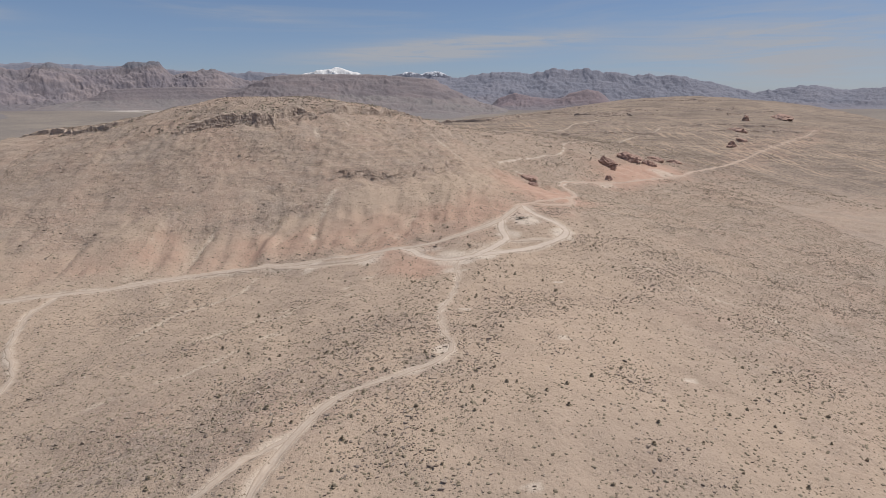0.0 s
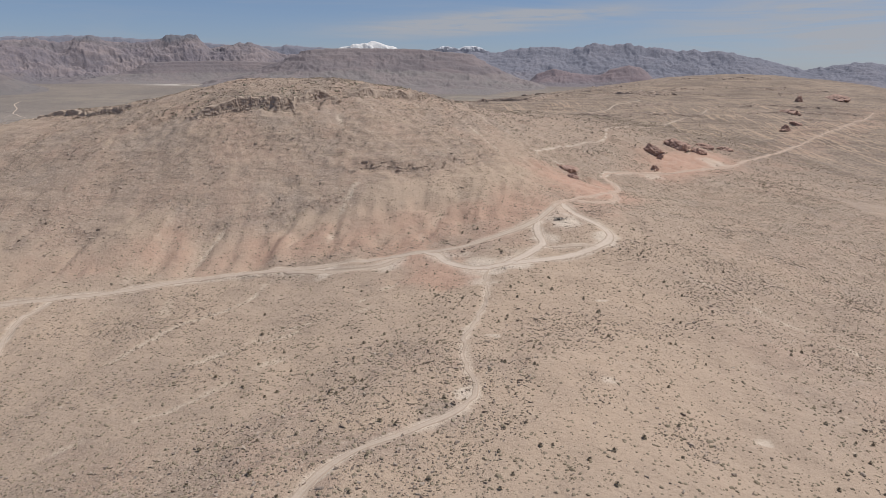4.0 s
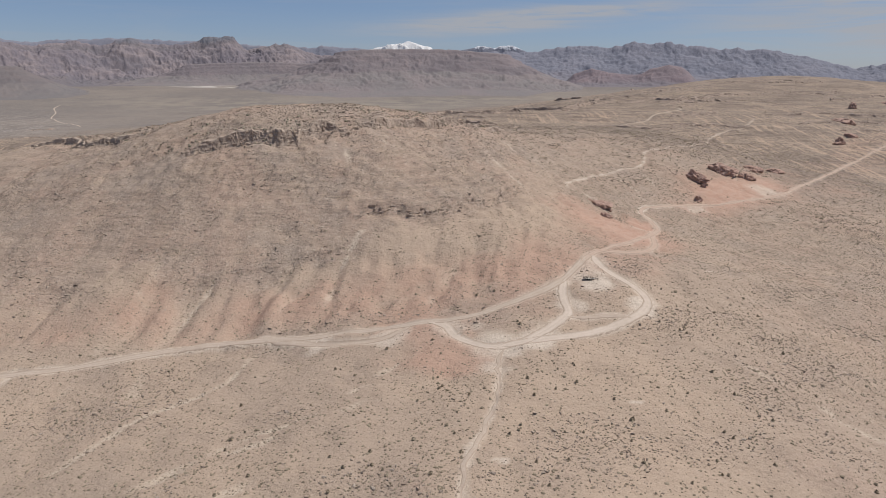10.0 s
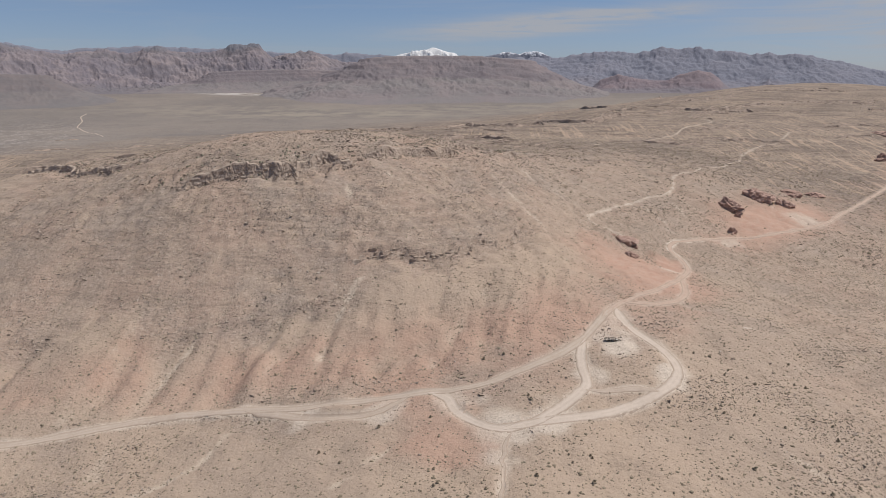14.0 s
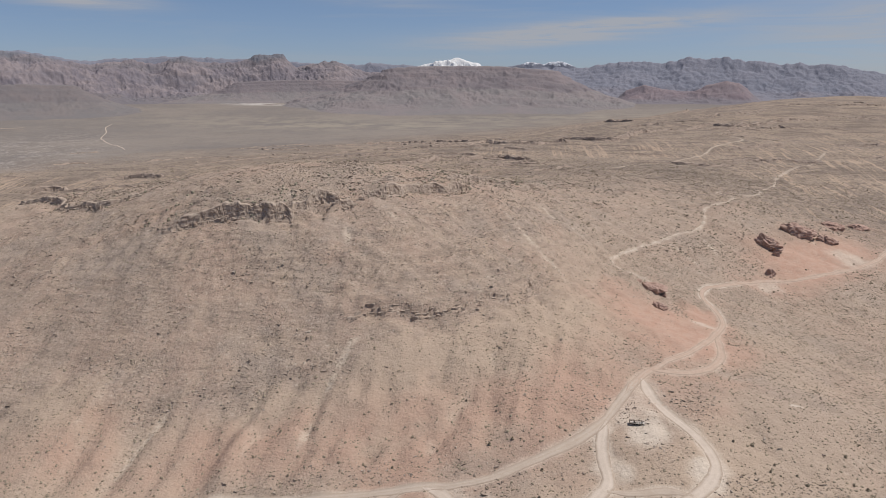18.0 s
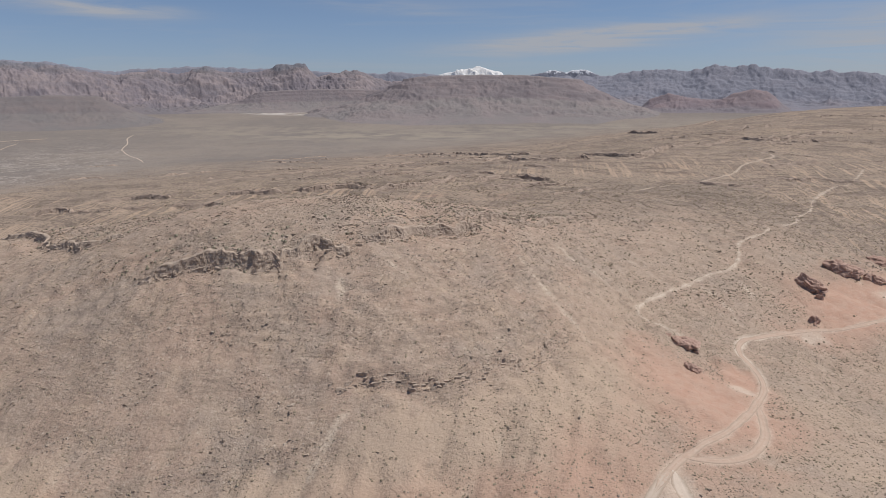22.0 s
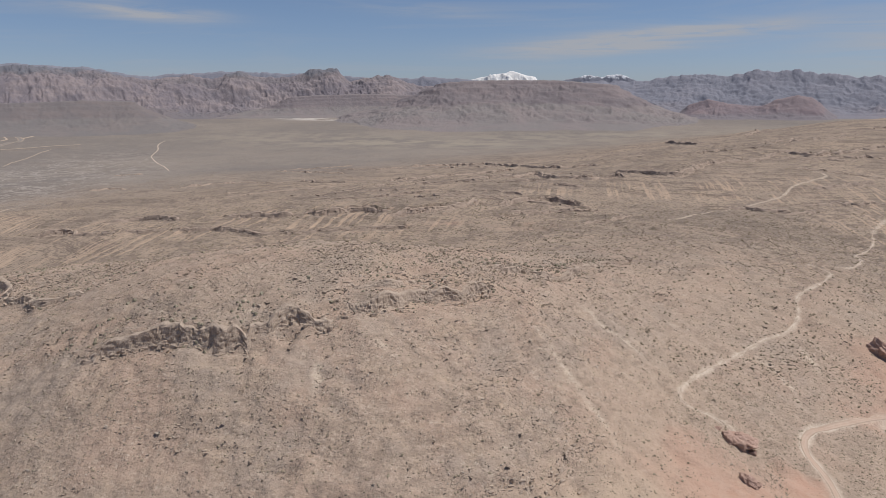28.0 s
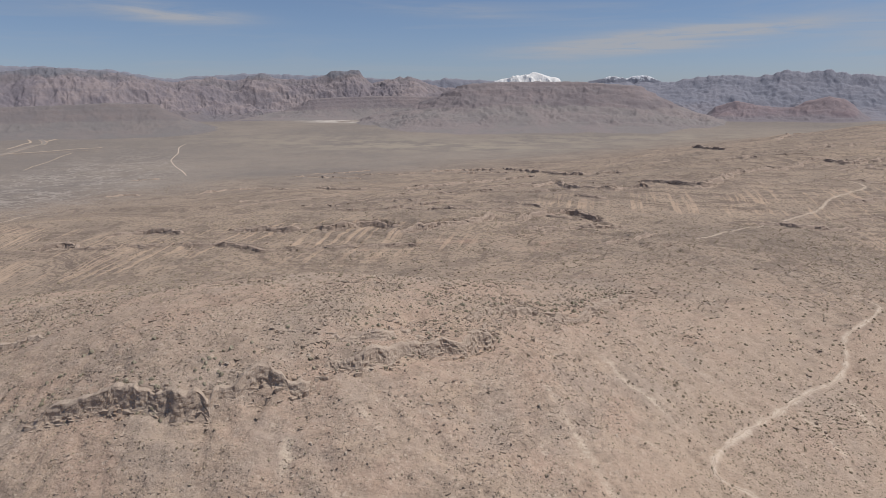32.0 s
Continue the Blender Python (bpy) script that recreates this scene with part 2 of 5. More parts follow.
    c = m.mix(m.math("MULTIPLY", cutting, 0.85), c, m.mix(m.ramp(m.noise(0.25, 5, 0.6), 0.35, 0.65), (0.45, 0.285, 0.215), (0.47, 0.325, 0.252)))
    c = m.mix(bare, c, m.mix(m.ramp(fine, 0.3, 0.7), (0.53, 0.445, 0.366), (0.61, 0.525, 0.440)))
    c = m.mix(m.math("MULTIPLY", lime, m.ramp(m.noise(0.012, 7, 0.7), 0.38, 0.58)), c, (0.50, 0.46, 0.425))
    m.bump(m.noise(0.33, 5, 0.65), 0.9, 0.7)
    m.bump(fine, 0.5, 0.8)
    m.bump(grit, 0.10, 0.7)
    return m.colour(c)


def road_material(name, a, b, worn):
    m = Nodes(name, 0.95)
    rut, edge, dust = m.attribute("cover")
    n = m.noise(0.35, 5, 0.6)
    c = m.mix(m.ramp(n, 0.3, 0.7), a, b)
    c = m.mix(m.math("MULTIPLY", rut, m.ramp(m.noise(0.12, 3), 0.25, 0.6)), c, worn)
    c = m.mix(m.math("MULTIPLY", m.ramp(m.noise(2.5, 4, 0.7), 0.52, 0.75), 0.35), c, (0.30, 0.235, 0.185))
    c = m.mix(m.math("MULTIPLY", m.ramp(m.noise(0.9, 5, 0.75), 0.5, 0.7), 0.35), c, (0.56, 0.48, 0.405))
    soil = m.mix(m.ramp(m.noise(1.3, 5, 0.7), 0.35, 0.65), (0.40, 0.318, 0.25), (0.335, 0.265, 0.21))
    c = m.mix(m.math("MULTIPLY", edge, m.ramp(m.noise(0.45, 6, 0.75), 0.25, 0.55)), c, soil)
    m.bump(m.noise(1.6, 5, 0.6), 0.12, 0.6)
    return m.colour(c)


def rock_material(name, a, b, dark, strata=1.2, per_object=True):
    m = Nodes(name, 0.92)
    n = m.noise(0.22, 6, 0.6)
    bands = m.noise(0.5, 5, 0.65, stretch=(0.15, 0.15, strata))
    c = m.mix(m.ramp(n, 0.3, 0.7), a, b)
    c = m.mix(m.math("MULTIPLY", m.ramp(bands, 0.50, 0.66), 0.45), c, dark)
    c = m.mix(m.math("MULTIPLY", m.ramp(m.noise(1.7, 5, 0.7), 0.5, 0.75), 0.5), c, dark)
    if not per_object:
        each = m.island()
        c = m.mix(m.math("MULTIPLY", m.ramp(each, 0.55, 1.0), 0.6), c, dark)
        c = m.mix(m.math("MULTIPLY", m.ramp(each, 0.45, 0.0), 0.6), c, (0.47, 0.40, 0.335))
    if per_object:
        c = m.mix(m.math("MULTIPLY", m.random(), 0.3), c, dark)
    m.bump(bands, 0.5, 0.7)
    m.bump(m.noise(1.3, 6, 0.7), 0.5, 1.0)
    return m.colour(c)


def shrub_material(name, a, b, dry):
    m = Nodes(name, 0.9)
    m.bsdf.inputs["Specular IOR Level"].default_value = 0.05
    r = m.island()
    c = m.mix(m.ramp(r, 0.1, 0.9), a, b)
    c = m.mix(m.math("MULTIPLY", m.ramp(m.noise(0.03, 3), 0.45, 0.65), 0.5), c, dry)
    return m.colour(c)


def plain_material(name, colour, rough=0.6, metal=0.0, worn=(0.2, 0.15, 0.11), amount=0.4):
    m = Nodes(name, rough)
    m.bsdf.inputs["Metallic"].default_value = metal
    c = m.mix(m.math("MULTIPLY", m.ramp(m.noise(3.0, 5, 0.65), 0.45, 0.7), amount), colour, worn)
    m.bump(m.noise(14.0, 3), 0.01, 0.5)
    return m.colour(c)


def mountain_material(name, low, high, strip, dark, soil=None, snow=None, snow_line=0.45, crown=None, crown_at=0.8):
    """low, soil: foot slopes; high, strip: bare rock; dark: mottles, bands and hollows between ridges; crown: scrub on
    the crest.
    """
    m = Nodes(name, 0.95)
    rock, gully, top = m.attribute("cover")
    patch = m.noise(0.0045, 7, 0.62)
    mottle = m.noise(0.022, 8, 0.72)
    c = m.mix(m.ramp(patch, 0.40, 0.60), high, strip)
    c = m.mix(m.math("MULTIPLY", m.ramp(mottle, 0.48, 0.62), 0.45), c, dark)
    c = m.mix(m.math("MULTIPLY", m.ramp(m.noise(0.05, 6, 0.75), 0.54, 0.62), 0.5), c, strip)
    bands = m.noise(1.0, 5, 0.6, stretch=(0.0014, 0.0014, 0.045))
    c = m.mix(m.math("MULTIPLY", m.ramp(bands, 0.50, 0.58), 0.3), c, dark)
    foot = m.mix(m.ramp(m.noise(0.005, 7, 0.65), 0.40, 0.62), low, soil or low)
    foot = m.mix(m.math("MULTIPLY", m.ramp(m.noise(0.03, 7, 0.7), 0.50, 0.66), 0.4), foot, dark)
    c = m.mix(m.ramp(rock, 0.1, 0.6), foot, c)
    # hollows between the ridges are darkened in the base colour
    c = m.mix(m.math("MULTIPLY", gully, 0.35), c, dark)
    if crown:
        c = m.mix(m.math("MULTIPLY", m.ramp(m.math("ADD", top, m.math("MULTIPLY", m.math("SUBTRACT", m.noise(0.006, 7, 0.65), 0.5), 0.45)), crown_at, crown_at + 0.1), 0.85), c, crown)
    if snow:
        c = m.mix(m.ramp(m.math("ADD", top, m.math("MULTIPLY", m.math("SUBTRACT", m.noise(0.02, 6, 0.75), 0.5), 1.1)), snow_line - 0.04, snow_line + 0.04), c, snow)
    m.bump(m.noise(0.02, 9, 0.75), 8.0, 0.7)
    return m.colour(c)


M_GROUND = ground_material()
M_ROAD = road_material("packed_dirt", (0.495, 0.41, 0.337), (0.56, 0.47, 0.393), (0.60, 0.512, 0.435))
M_REDROAD = road_material("packed_red_dirt", (0.425, 0.308, 0.238), (0.46, 0.342, 0.27), (0.495, 0.385, 0.312))
M_TRAIL = road_material("trail_dirt", (0.425, 0.34, 0.27), (0.465, 0.38, 0.31), (0.505, 0.42, 0.35))
M_CLIFF = rock_material("grey_brown_limestone", (0.40, 0.320, 0.258), (0.47, 0.380, 0.309), (0.29, 0.229, 0.186))
M_LEDGE = rock_material("brown_bedded_rock", (0.335, 0.264, 0.215), (0.41, 0.327, 0.267), (0.235, 0.184, 0.151))
M_RED = rock_material("dark_red_sandstone", (0.42, 0.281, 0.226), (0.51, 0.362, 0.298), (0.25, 0.162, 0.133), 0.7)
M_STONE = rock_material("loose_stone", (0.32, 0.257, 0.208), (0.40, 0.327, 0.27), (0.19, 0.151, 0.123), 1.0, False)
M_SHRUB = shrub_material("dry_scrub", (0.235, 0.190, 0.142), (0.34, 0.278, 0.21), (0.33, 0.27, 0.205))
M_BUSH = shrub_material("creosote_leaves", (0.225, 0.187, 0.137), (0.31, 0.26, 0.193), (0.295, 0.245, 0.182))
M_GREEN = shrub_material("grey_green_leaves", (0.22, 0.196, 0.146), (0.30, 0.268, 0.203), (0.285, 0.25, 0.19))
M_STEM = plain_material("grey_stem", (0.16, 0.13, 0.10), 0.9)

# ---- helpers for building ----
RNG = np.random.default_rng(11)


def part(name, data, material, parent=None, label=""):
    """Links a mesh or a bmesh as one object under a thing."""
    if isinstance(data, bmesh.types.BMesh):
        me = bpy.data.meshes.new(name)
        data.to_mesh(me)
        data.free()
    else:
        me = data
    if material and not me.materials:
        me.materials.append(material)
    ob = new(name, me)
    if parent:
        ob.parent = parent
    if label:
        ob["label"] = label
    return ob


def mesh_from(name, verts, tris, material=None, smooth=False, quads=False):
    """A mesh from arrays of vertices and of triangles or quads."""
    n = 4 if quads else 3
    me = bpy.data.meshes.new(name)
    me.vertices.add(len(verts))
    me.vertices.foreach_set("co", np.asarray(verts, np.float32).ravel())
    me.loops.add(len(tris) * n)
    me.loops.foreach_set("vertex_index", np.asarray(tris, np.int32).ravel())
    me.polygons.add(len(tris))
    me.polygons.foreach_set("loop_start", np.arange(len(tris), dtype=np.int32) * n)
    me.update(calc_edges=True)
    me.polygons.foreach_set("use_smooth", np.full(len(tris), smooth, bool))
    if material:
        me.materials.append(material)
    return me


def paint(me, key, rgb):
    a = me.attributes.new(key, "FLOAT_COLOR", "POINT")
    a.data.foreach_set("color", np.c_[rgb, np.ones(len(rgb))].astype(np.float32).ravel())


def grid_faces(rows, cols):
    i = np.arange(rows * cols).reshape(rows, cols)
    return np.stack([i[:-1, :-1], i[:-1, 1:], i[1:, 1:], i[1:, :-1]], -1).reshape(-1, 4)


def smooth(a, b, v):
    t = np.clip((v - a) / (b - a), 0, 1)
    return t * t * (3 - 2 * t)


def value_noise(x, y, seed=0):
    """Smooth noise from -1 to 1 with cells one unit wide."""
    xi, yi = np.floor(x), np.floor(y)
    fx, fy = x - xi, y - yi
    fx, fy = fx * fx * fx * (fx * (fx * 6 - 15) + 10), fy * fy * fy * (fy * (fy * 6 - 15) + 10)

    def corner(a, b):
        h = np.sin((a * 127.1 + b * 311.7 + seed * 74.7)) * 43758.5453
        return (h - np.floor(h)) * 2 - 1

    return (corner(xi, yi) * (1 - fx) + corner(xi + 1, yi) * fx) * (1 - fy) + (corner(xi, yi + 1) * (1 - fx) + corner(xi + 1, yi + 1) * fx) * fy


def fractal(x, y, octaves=4, seed=0, gain=0.5):
    out, amp = 0.0, 1.0
    c, s = math.cos(0.6), math.sin(0.6)
    for k in range(octaves):
        out = out + amp * value_noise(x, y, seed + k * 3)
        x, y, amp = (x * c - y * s) * 2.03 + 17.1, (x * s + y * c) * 2.03 - 9.3, amp * gain
    return out


def spline(points, step):
    """Points at even steps on a smooth curve through the given ones."""
    p = np.array(points, float)
    p = np.vstack([2 * p[0] - p[1], p, 2 * p[-1] - p[-2]])
    out = []
    for a, b, c, d in zip(p, p[1:], p[2:], p[3:]):
        n = max(2, int(np.linalg.norm(c - b) / step))
        t = np.linspace(0, 1, n, endpoint=False)[:, None]
        out.append(0.5 * (2 * b + (c - a) * t + (2 * a - 5 * b + 4 * c - d) * t**2 + (3 * b - a - 3 * c + d) * t**3))
    return np.vstack([*out, p[-2:-1]])


# ---- the land ----
# levels of the land on a net of 100 m, from west to east, row by row northwards
LAND_SOUTH = [
    (-122, -115, -113, -112, -107, -99, -97, -105, -117, -129, -140),
    (-135, -130, -125, -119, -106, -96, -100, -113, -126, -135, -142),
    (-142, -139, -134, -122, -101, -89, -100, -119, -132, -136, -139),
    (-138, -136, -132, -120, -99, -79, -95, -118, -127, -129, -130),
    (-128, -123, -114, -104, -101, -84, -88, -106, -115, -117, -119),
    (-117, -103, -88, -71, -66, -66, -75, -92, -103, -108, -110),
]
LAND_NORTH = [
    (-105, -75, -47, -24, -2, -28, -72, -92, -98, -102, -106),
    (-100, -64, -34, -22, -8, -19, -53, -78, -91, -99, -107),
    (-100, -78, -63, -56, -47, -38, -38, -55, -82, -98, -108),
    (-90, -80, -74, -68, -59, -48, -38, -47, -74, -93, -106),
    (-72, -63, -60, -55, -49, -49, -47, -53, -70, -86, -99),
    (-72, -60, -52, -46, -46, -53, -55, -55, -63, -75, -87),
    (-85, -69, -56, -48, -49, -54, -53, -51, -53, -63, -77),
]
LAND = np.array(LAND_SOUTH + LAND_NORTH, float)
NET_X, NET_Y = np.arange(-500, 501, 100.0), np.arange(-160, 1041, 100.0)
# the ridge in more detail: what it stands above or below that net, every 60 m
RIDGE = np.array([
    (0, 0, -1, -3, -7, -9, -7, -1, 1, 0),
    (0, 0, -1, -4, -10, -12, -6, 2, 3, 1),
    (1, 0, 0, 1, 0, -2, -2, -3, 1, 2),
    (2, 3, 1, 6, 12, 8, 3, -6, -7, -2),
    (4, 7, 2, 3, 8, 6, 6, -4, -10, -5),
    (3, 6, 2, 1, 3, 5, 6, 0, -2, -2),
    (1, 1, 1, 0, 0, 1, 2, 2, 5, 4),
], float)
RIDGE_X, RIDGE_Y = np.arange(-360, 181, 60.0), np.arange(250, 611, 60.0)


def net_weights(v, net):
    """Weights of a smooth spline over the lines of the net."""
    v = np.clip(v, net[0], net[-1])
    wide = np.r_[net[0] - 100, net, net[-1] + 100]
    u = np.abs((v[:, None] - wide) / 100)
    b = np.where(u < 1, (4 - 6 * u**2 + 3 * u**3) / 6, np.where(u < 2, (2 - u) ** 3 / 6, 0))
    c = b[:, 1:-1].copy()
    c[:, 0] += b[:, 0]
    c[:, -1] += b[:, -1]
    return c


def hump_weights(v, net, pitch):
    """Weights of smooth humps at the places of a net."""
    u = np.abs((v[:, None] - net) / pitch)
    return np.where(u < 1, (4 - 6 * u**2 + 3 * u**3) / 6, np.where(u < 2, np.maximum(2 - u, 0) ** 3 / 6, 0))


def far_land(x, y):
    h = -118 + 62 * np.exp(-(((x - 50) / 620) ** 2) - ((y - 1150) / 420) ** 2)
    h = h + 66 * np.exp(-(((x - 600) / 600) ** 2) - ((y - 1750) / 550) ** 2)
    h = h + 107 * np.exp(-(((x - 1050) / 680) ** 2) - ((y - 2350) / 650) ** 2) * (1 - smooth(1250, 1750, x))
    h = h + 34 * np.exp(-(((x + 620) / 230) ** 2) - ((y - 880) / 150) ** 2)
    h = h - 12 * np.exp(-(((x + 1500) / 900) ** 2) - ((y - 2500) / 900) ** 2)
    return h + 76 * smooth(2600, 4550, np.hypot(x, y))


def land(gx, gy):
    """The smooth land on the grid of two axes."""
    near = net_weights(gy, NET_Y) @ LAND @ net_weights(gx, NET_X).T
    near = near + hump_weights(gy, RIDGE_Y, 60) @ RIDGE @ hump_weights(gx, RIDGE_X, 60).T
    x, y = np.meshgrid(gx, gy)
    ex = np.maximum(np.abs(x) - 420, 0) / 160
    ey = np.maximum(np.maximum(y - 930, -y - 60), 0) / 160
    w = 1 - smooth(0, 1, np.hypot(ex, ey))
    return far_land(x, y) * (1 - w) + near * w


def steps(*legs):
    out = [np.arange(a, b, s) for a, b, s in legs]
    return np.concatenate([*out, [legs[-1][1]]])


GX = steps((-4900, -1200, 90), (-1200, -520, 14), (-520, -260, 4), (-260, 300, 1.5), (300, 520, 3.5), (520, 1200, 12), (1200, 4900, 90))
GY = steps((-1500, -100, 60), (-100, 64, 6), (64, 560, 1.5), (560, 1000, 2.4), (1000, 1350, 3.8), (1350, 2100, 9), (2100, 2700, 20), (2700, 4880, 60))
XX, YY = np.meshgrid(GX, GY)
ZZ = land(GX, GY)

# roads and trails: name, width, how far the wheels have worn two ruts, way
ROADS = []


def road(name, width, worn, way):
    ROADS.append((name, width, worn, way))


road("dirt_road", 3.6, 0.7, [(-330, 226), (-250, 243), (-188, 257), (-154, 264), (-143, 267), (-131, 271), (-120, 275), (-108, 279), (-95, 282), (-75, 283.5), (-52, 283), (-32, 285), (-16, 286.5), (-6, 288), (0, 288), (11.5, 291), (24, 298), (38, 307.5), (48.5, 318.5), (58.5, 337), (65, 349)])
road("red_dirt_road", 3.0, 0.7, [(58.5, 337), (67, 352), (76.5, 365), (92, 383), (103, 400), (110.5, 414), (118, 430), (121, 442), (120.5, 454), (118, 468), (122, 481), (134, 492), (160, 510), (188, 523), (217, 542), (258, 579), (324, 670), (417, 805), (461, 861), (540, 950), (650, 1075), (755, 1198), (822, 1280)])
road("lower_road", 4.4, 0.6, [(-9, 287.5), (-2, 284), (1.5, 276.5), (6.5, 271), (14, 266), (20, 265.4), (28.5, 268.5), (38, 277), (44, 284.3), (47, 290), (46.5, 300), (47, 309), (49.5, 319)])
road("loop_road", 4.5, 0.6, [(17.5, 265), (28.5, 267.7), (47, 271.6), (58.6, 277), (69.5, 284.5), (77.5, 293), (80.8, 301), (80, 310), (76.5, 318.5), (71.5, 326.5), (67.5, 336), (66, 349)])
road("loop_link", 2.8, 0.5, [(46, 285.7), (54, 285.6), (64, 287.5), (71, 286.3)])
road("lay_by", 3.4, 0.4, [(-75, 283.5), (-61.5, 280.3), (-46.5, 276.5), (-32.5, 276), (-23, 279), (-15, 286)])
road("road_spur", 3.2, 0.5, [(70, 358), (83, 359.5), (94.5, 367), (104, 382), (107.5, 395), (111, 414)])
road("south_trail", 1.5, 0.3, [(20, 264), (18, 258), (17.8, 241), (15, 222), (11.4, 208), (7.3, 194.5), (6, 178), (6.4, 166), (8.2, 155), (7, 147.5), (2.3, 140.4)])
road("south_track", 2.2, 0.6, [(7, 147.5), (2.3, 140.4), (-5.3, 134.3), (-12, 129.5), (-19.5, 125.5), (-26, 119), (-30.3, 111.4), (-33.5, 103.5), (-36.2, 95), (-38.2, 88), (-40, 79), (-42, 60), (-44, 30), (-40, -30)])
road("south_branch", 1.9, 0.6, [(-32.5, 105.8), (-38.7, 98.3), (-44, 92.6), (-49.8, 85.4), (-60, 72), (-72, 54)])
road("west_trail", 2.0, 0.6, [(-163, 262), (-166, 254), (-168.8, 245), (-167, 230), (-160, 209), (-149, 191.6), (-142.5, 174), (-144, 150)])
road("upper_trail", 0.75, 0.3, [(95, 460), (91, 463), (85.7, 467.5), (78, 468.4), (71, 470), (70.5, 477), (77.5, 493), (95, 516.5), (116, 545), (134.7, 565), (146.7, 586.7), (153.6, 612.6), (169, 635.5), (190, 672), (192, 686), (182, 696)])
road("high_trail", 0.8, 0.2, [(205, 706), (219, 715), (236, 745), (240, 768), (263, 806), (288, 860), (314, 926), (361, 1005), (408, 1061), (448, 1130)])
road("dry_wash", 1.4, 0.1, [(110, 850), (153, 923), (196, 981), (233, 1027), (270, 1080), (294, 1125), (324, 1164), (351, 1199), (363, 1238), (340, 1290)])
road("valley_track", 4.2, 0.2, [(-1640, 2770), (-1587, 2638), (-1478, 2467), (-1382, 2282), (-1162, 1999), (-1007, 1796)])
road("plain_track", 3.6, 0.2, [(-855, 1158), (-849, 1105), (-838, 1063), (-820, 1000), (-760, 930)])

# rock ledges: way from west to east, height of the step, width of the zone that it flattens, and how the rock breaks:
# size of the blocks, gap between them, tiers, whether a wall stands behind them, share left out, largest block
LEDGES = []


def ledge(label, way, rise, zone, size=5.0, gap=6.5, tiers=1, face=True, skip=0.28, big=0.95, name="rock_ledge"):
    rise = rise * (0.95 if way[0][1] > 1000 else 1.6) if way[0][1] > 790 else rise
    LEDGES.append((label, way, rise, zone, size, gap, tiers, face, skip, big, name))


ledge("low broken limestone cliff on the ridge", [(-345, 540), (-322, 528), (-300, 514), (-280, 502), (-258, 486), (-240, 470), (-227, 462), (-212, 454), (-198, 451), (-187, 455)], 5.5, 18, 2.6, 2.4, 3, skip=0.2, name="rock_cliff")
ledge("grey-brown limestone cliff with dark hollows", [(-150, 409), (-144, 410), (-132, 411), (-121, 412), (-110, 414), (-98, 415), (-91, 418.5), (-82, 424), (-72, 429), (-66, 435)], 7.0, 20, 2.6, 1.5, 5, skip=0.15, big=0.9, name="rock_cliff")
ledge("blocky limestone cliff split by upright cracks", [(-64, 440), (-57, 444), (-48, 450), (-39, 460), (-29, 468), (-18.5, 480), (-12, 492)], 8.5, 18, 2.6, 1.5, 4, skip=0.2, big=0.9, name="rock_cliff")
ledge("upper bed of grey limestone on the crest", [(-66, 453), (-59, 456.5), (-49, 463), (-40, 473), (-28, 479)], 3.0, 12, 2.4, 1.6, 2, skip=0.3)
ledge("low dark ledge at the foot of the cliff", [(-78, 417), (-70, 420.5), (-65, 425.5), (-57.5, 435)], 3.0, 8, 2.0, 1.5, 2, False, skip=0.3)
ledge("short ledge of dark stones on the hillside", [(-112, 377), (-104, 379), (-97, 380), (-88, 384)], 1.8, 9, 1.6, 1.6, 2, False)
ledge("brown rock ledge halfway up the slope", [(-52, 361), (-45, 364), (-36, 366.5), (-22, 369), (-11, 374), (-2, 381), (10, 389), (22, 398.5), (26, 410), (31, 420)], 4.2, 14, 2.2, 1.3, 3, False, skip=0.2)
ledge("thin dark ledge of broken stones", [(-200, 303), (-194, 306), (-187.5, 311), (-176, 314.5), (-159, 315)], 2.4, 12, 1.5, 1.8, 2, False)
ledge("thin dark ledge above the gullies", [(-113, 327), (-107, 328), (-101, 330.5), (-91, 331.5), (-82.5, 334), (-74, 338), (-64, 339), (-55, 341.5), (-48, 345)], 2.6, 10, 1.6, 1.5, 2, False, skip=0.3)
ledge("tumbled grey blocks where the ridge ends", [(-24, 495), (-19, 504), (-11, 520), (0, 526), (8, 530)], 4.0, 12, 2.8, 2.0, 3, skip=0.25, big=1.1)
ledge("broken grey ledge at the end of the ridge", [(6, 522), (12, 530), (24, 560), (38, 600), (46, 615)], 4.0, 14, 2.8, 2.0, 3, skip=0.25, big=1.1)
ledge("scattered grey blocks below the ridge", [(40, 608), (48, 617), (58, 624), (70, 630)], 2.5, 10, 2.4, 2.2, 2, False, skip=0.3)
ledge("dark rock step on the far hillside", [(-540, 818), (-529, 821.5), (-513, 827), (-496, 827), (-486, 824)], 5.0, 20, 4.0, 4.0, 2, skip=0.15)
ledge("long thin dark rock band across the far hillside", [(-500, 817), (-480, 816), (-440, 816), (-406, 814), (-370, 817), (-334, 817), (-300, 808), (-271, 800), (-230, 803), (-180, 808), (-120, 812)], 2.6, 20, 3.2, 4.5, 1, skip=0.3)
ledge("dark rock band on the far hillside", [(-490, 864), (-476, 868), (-452, 875), (-425, 868), (-405, 862), (-392, 860)], 4.5, 20, 4.0, 4.0, 2, skip=0.15)
ledge("short dark rock band on the far hillside", [(-345, 862), (-329, 863), (-301, 865), (-274, 867), (-262, 867)], 4.5, 20, 4.0, 4.0, 2, skip=0.15)
ledge("layered dark ledge on the far hillside", [(-258, 864), (-246, 866), (-221, 872), (-202, 884), (-168, 872), (-158, 866)], 5.5, 22, 4.0, 4.5, 2, skip=0.3)
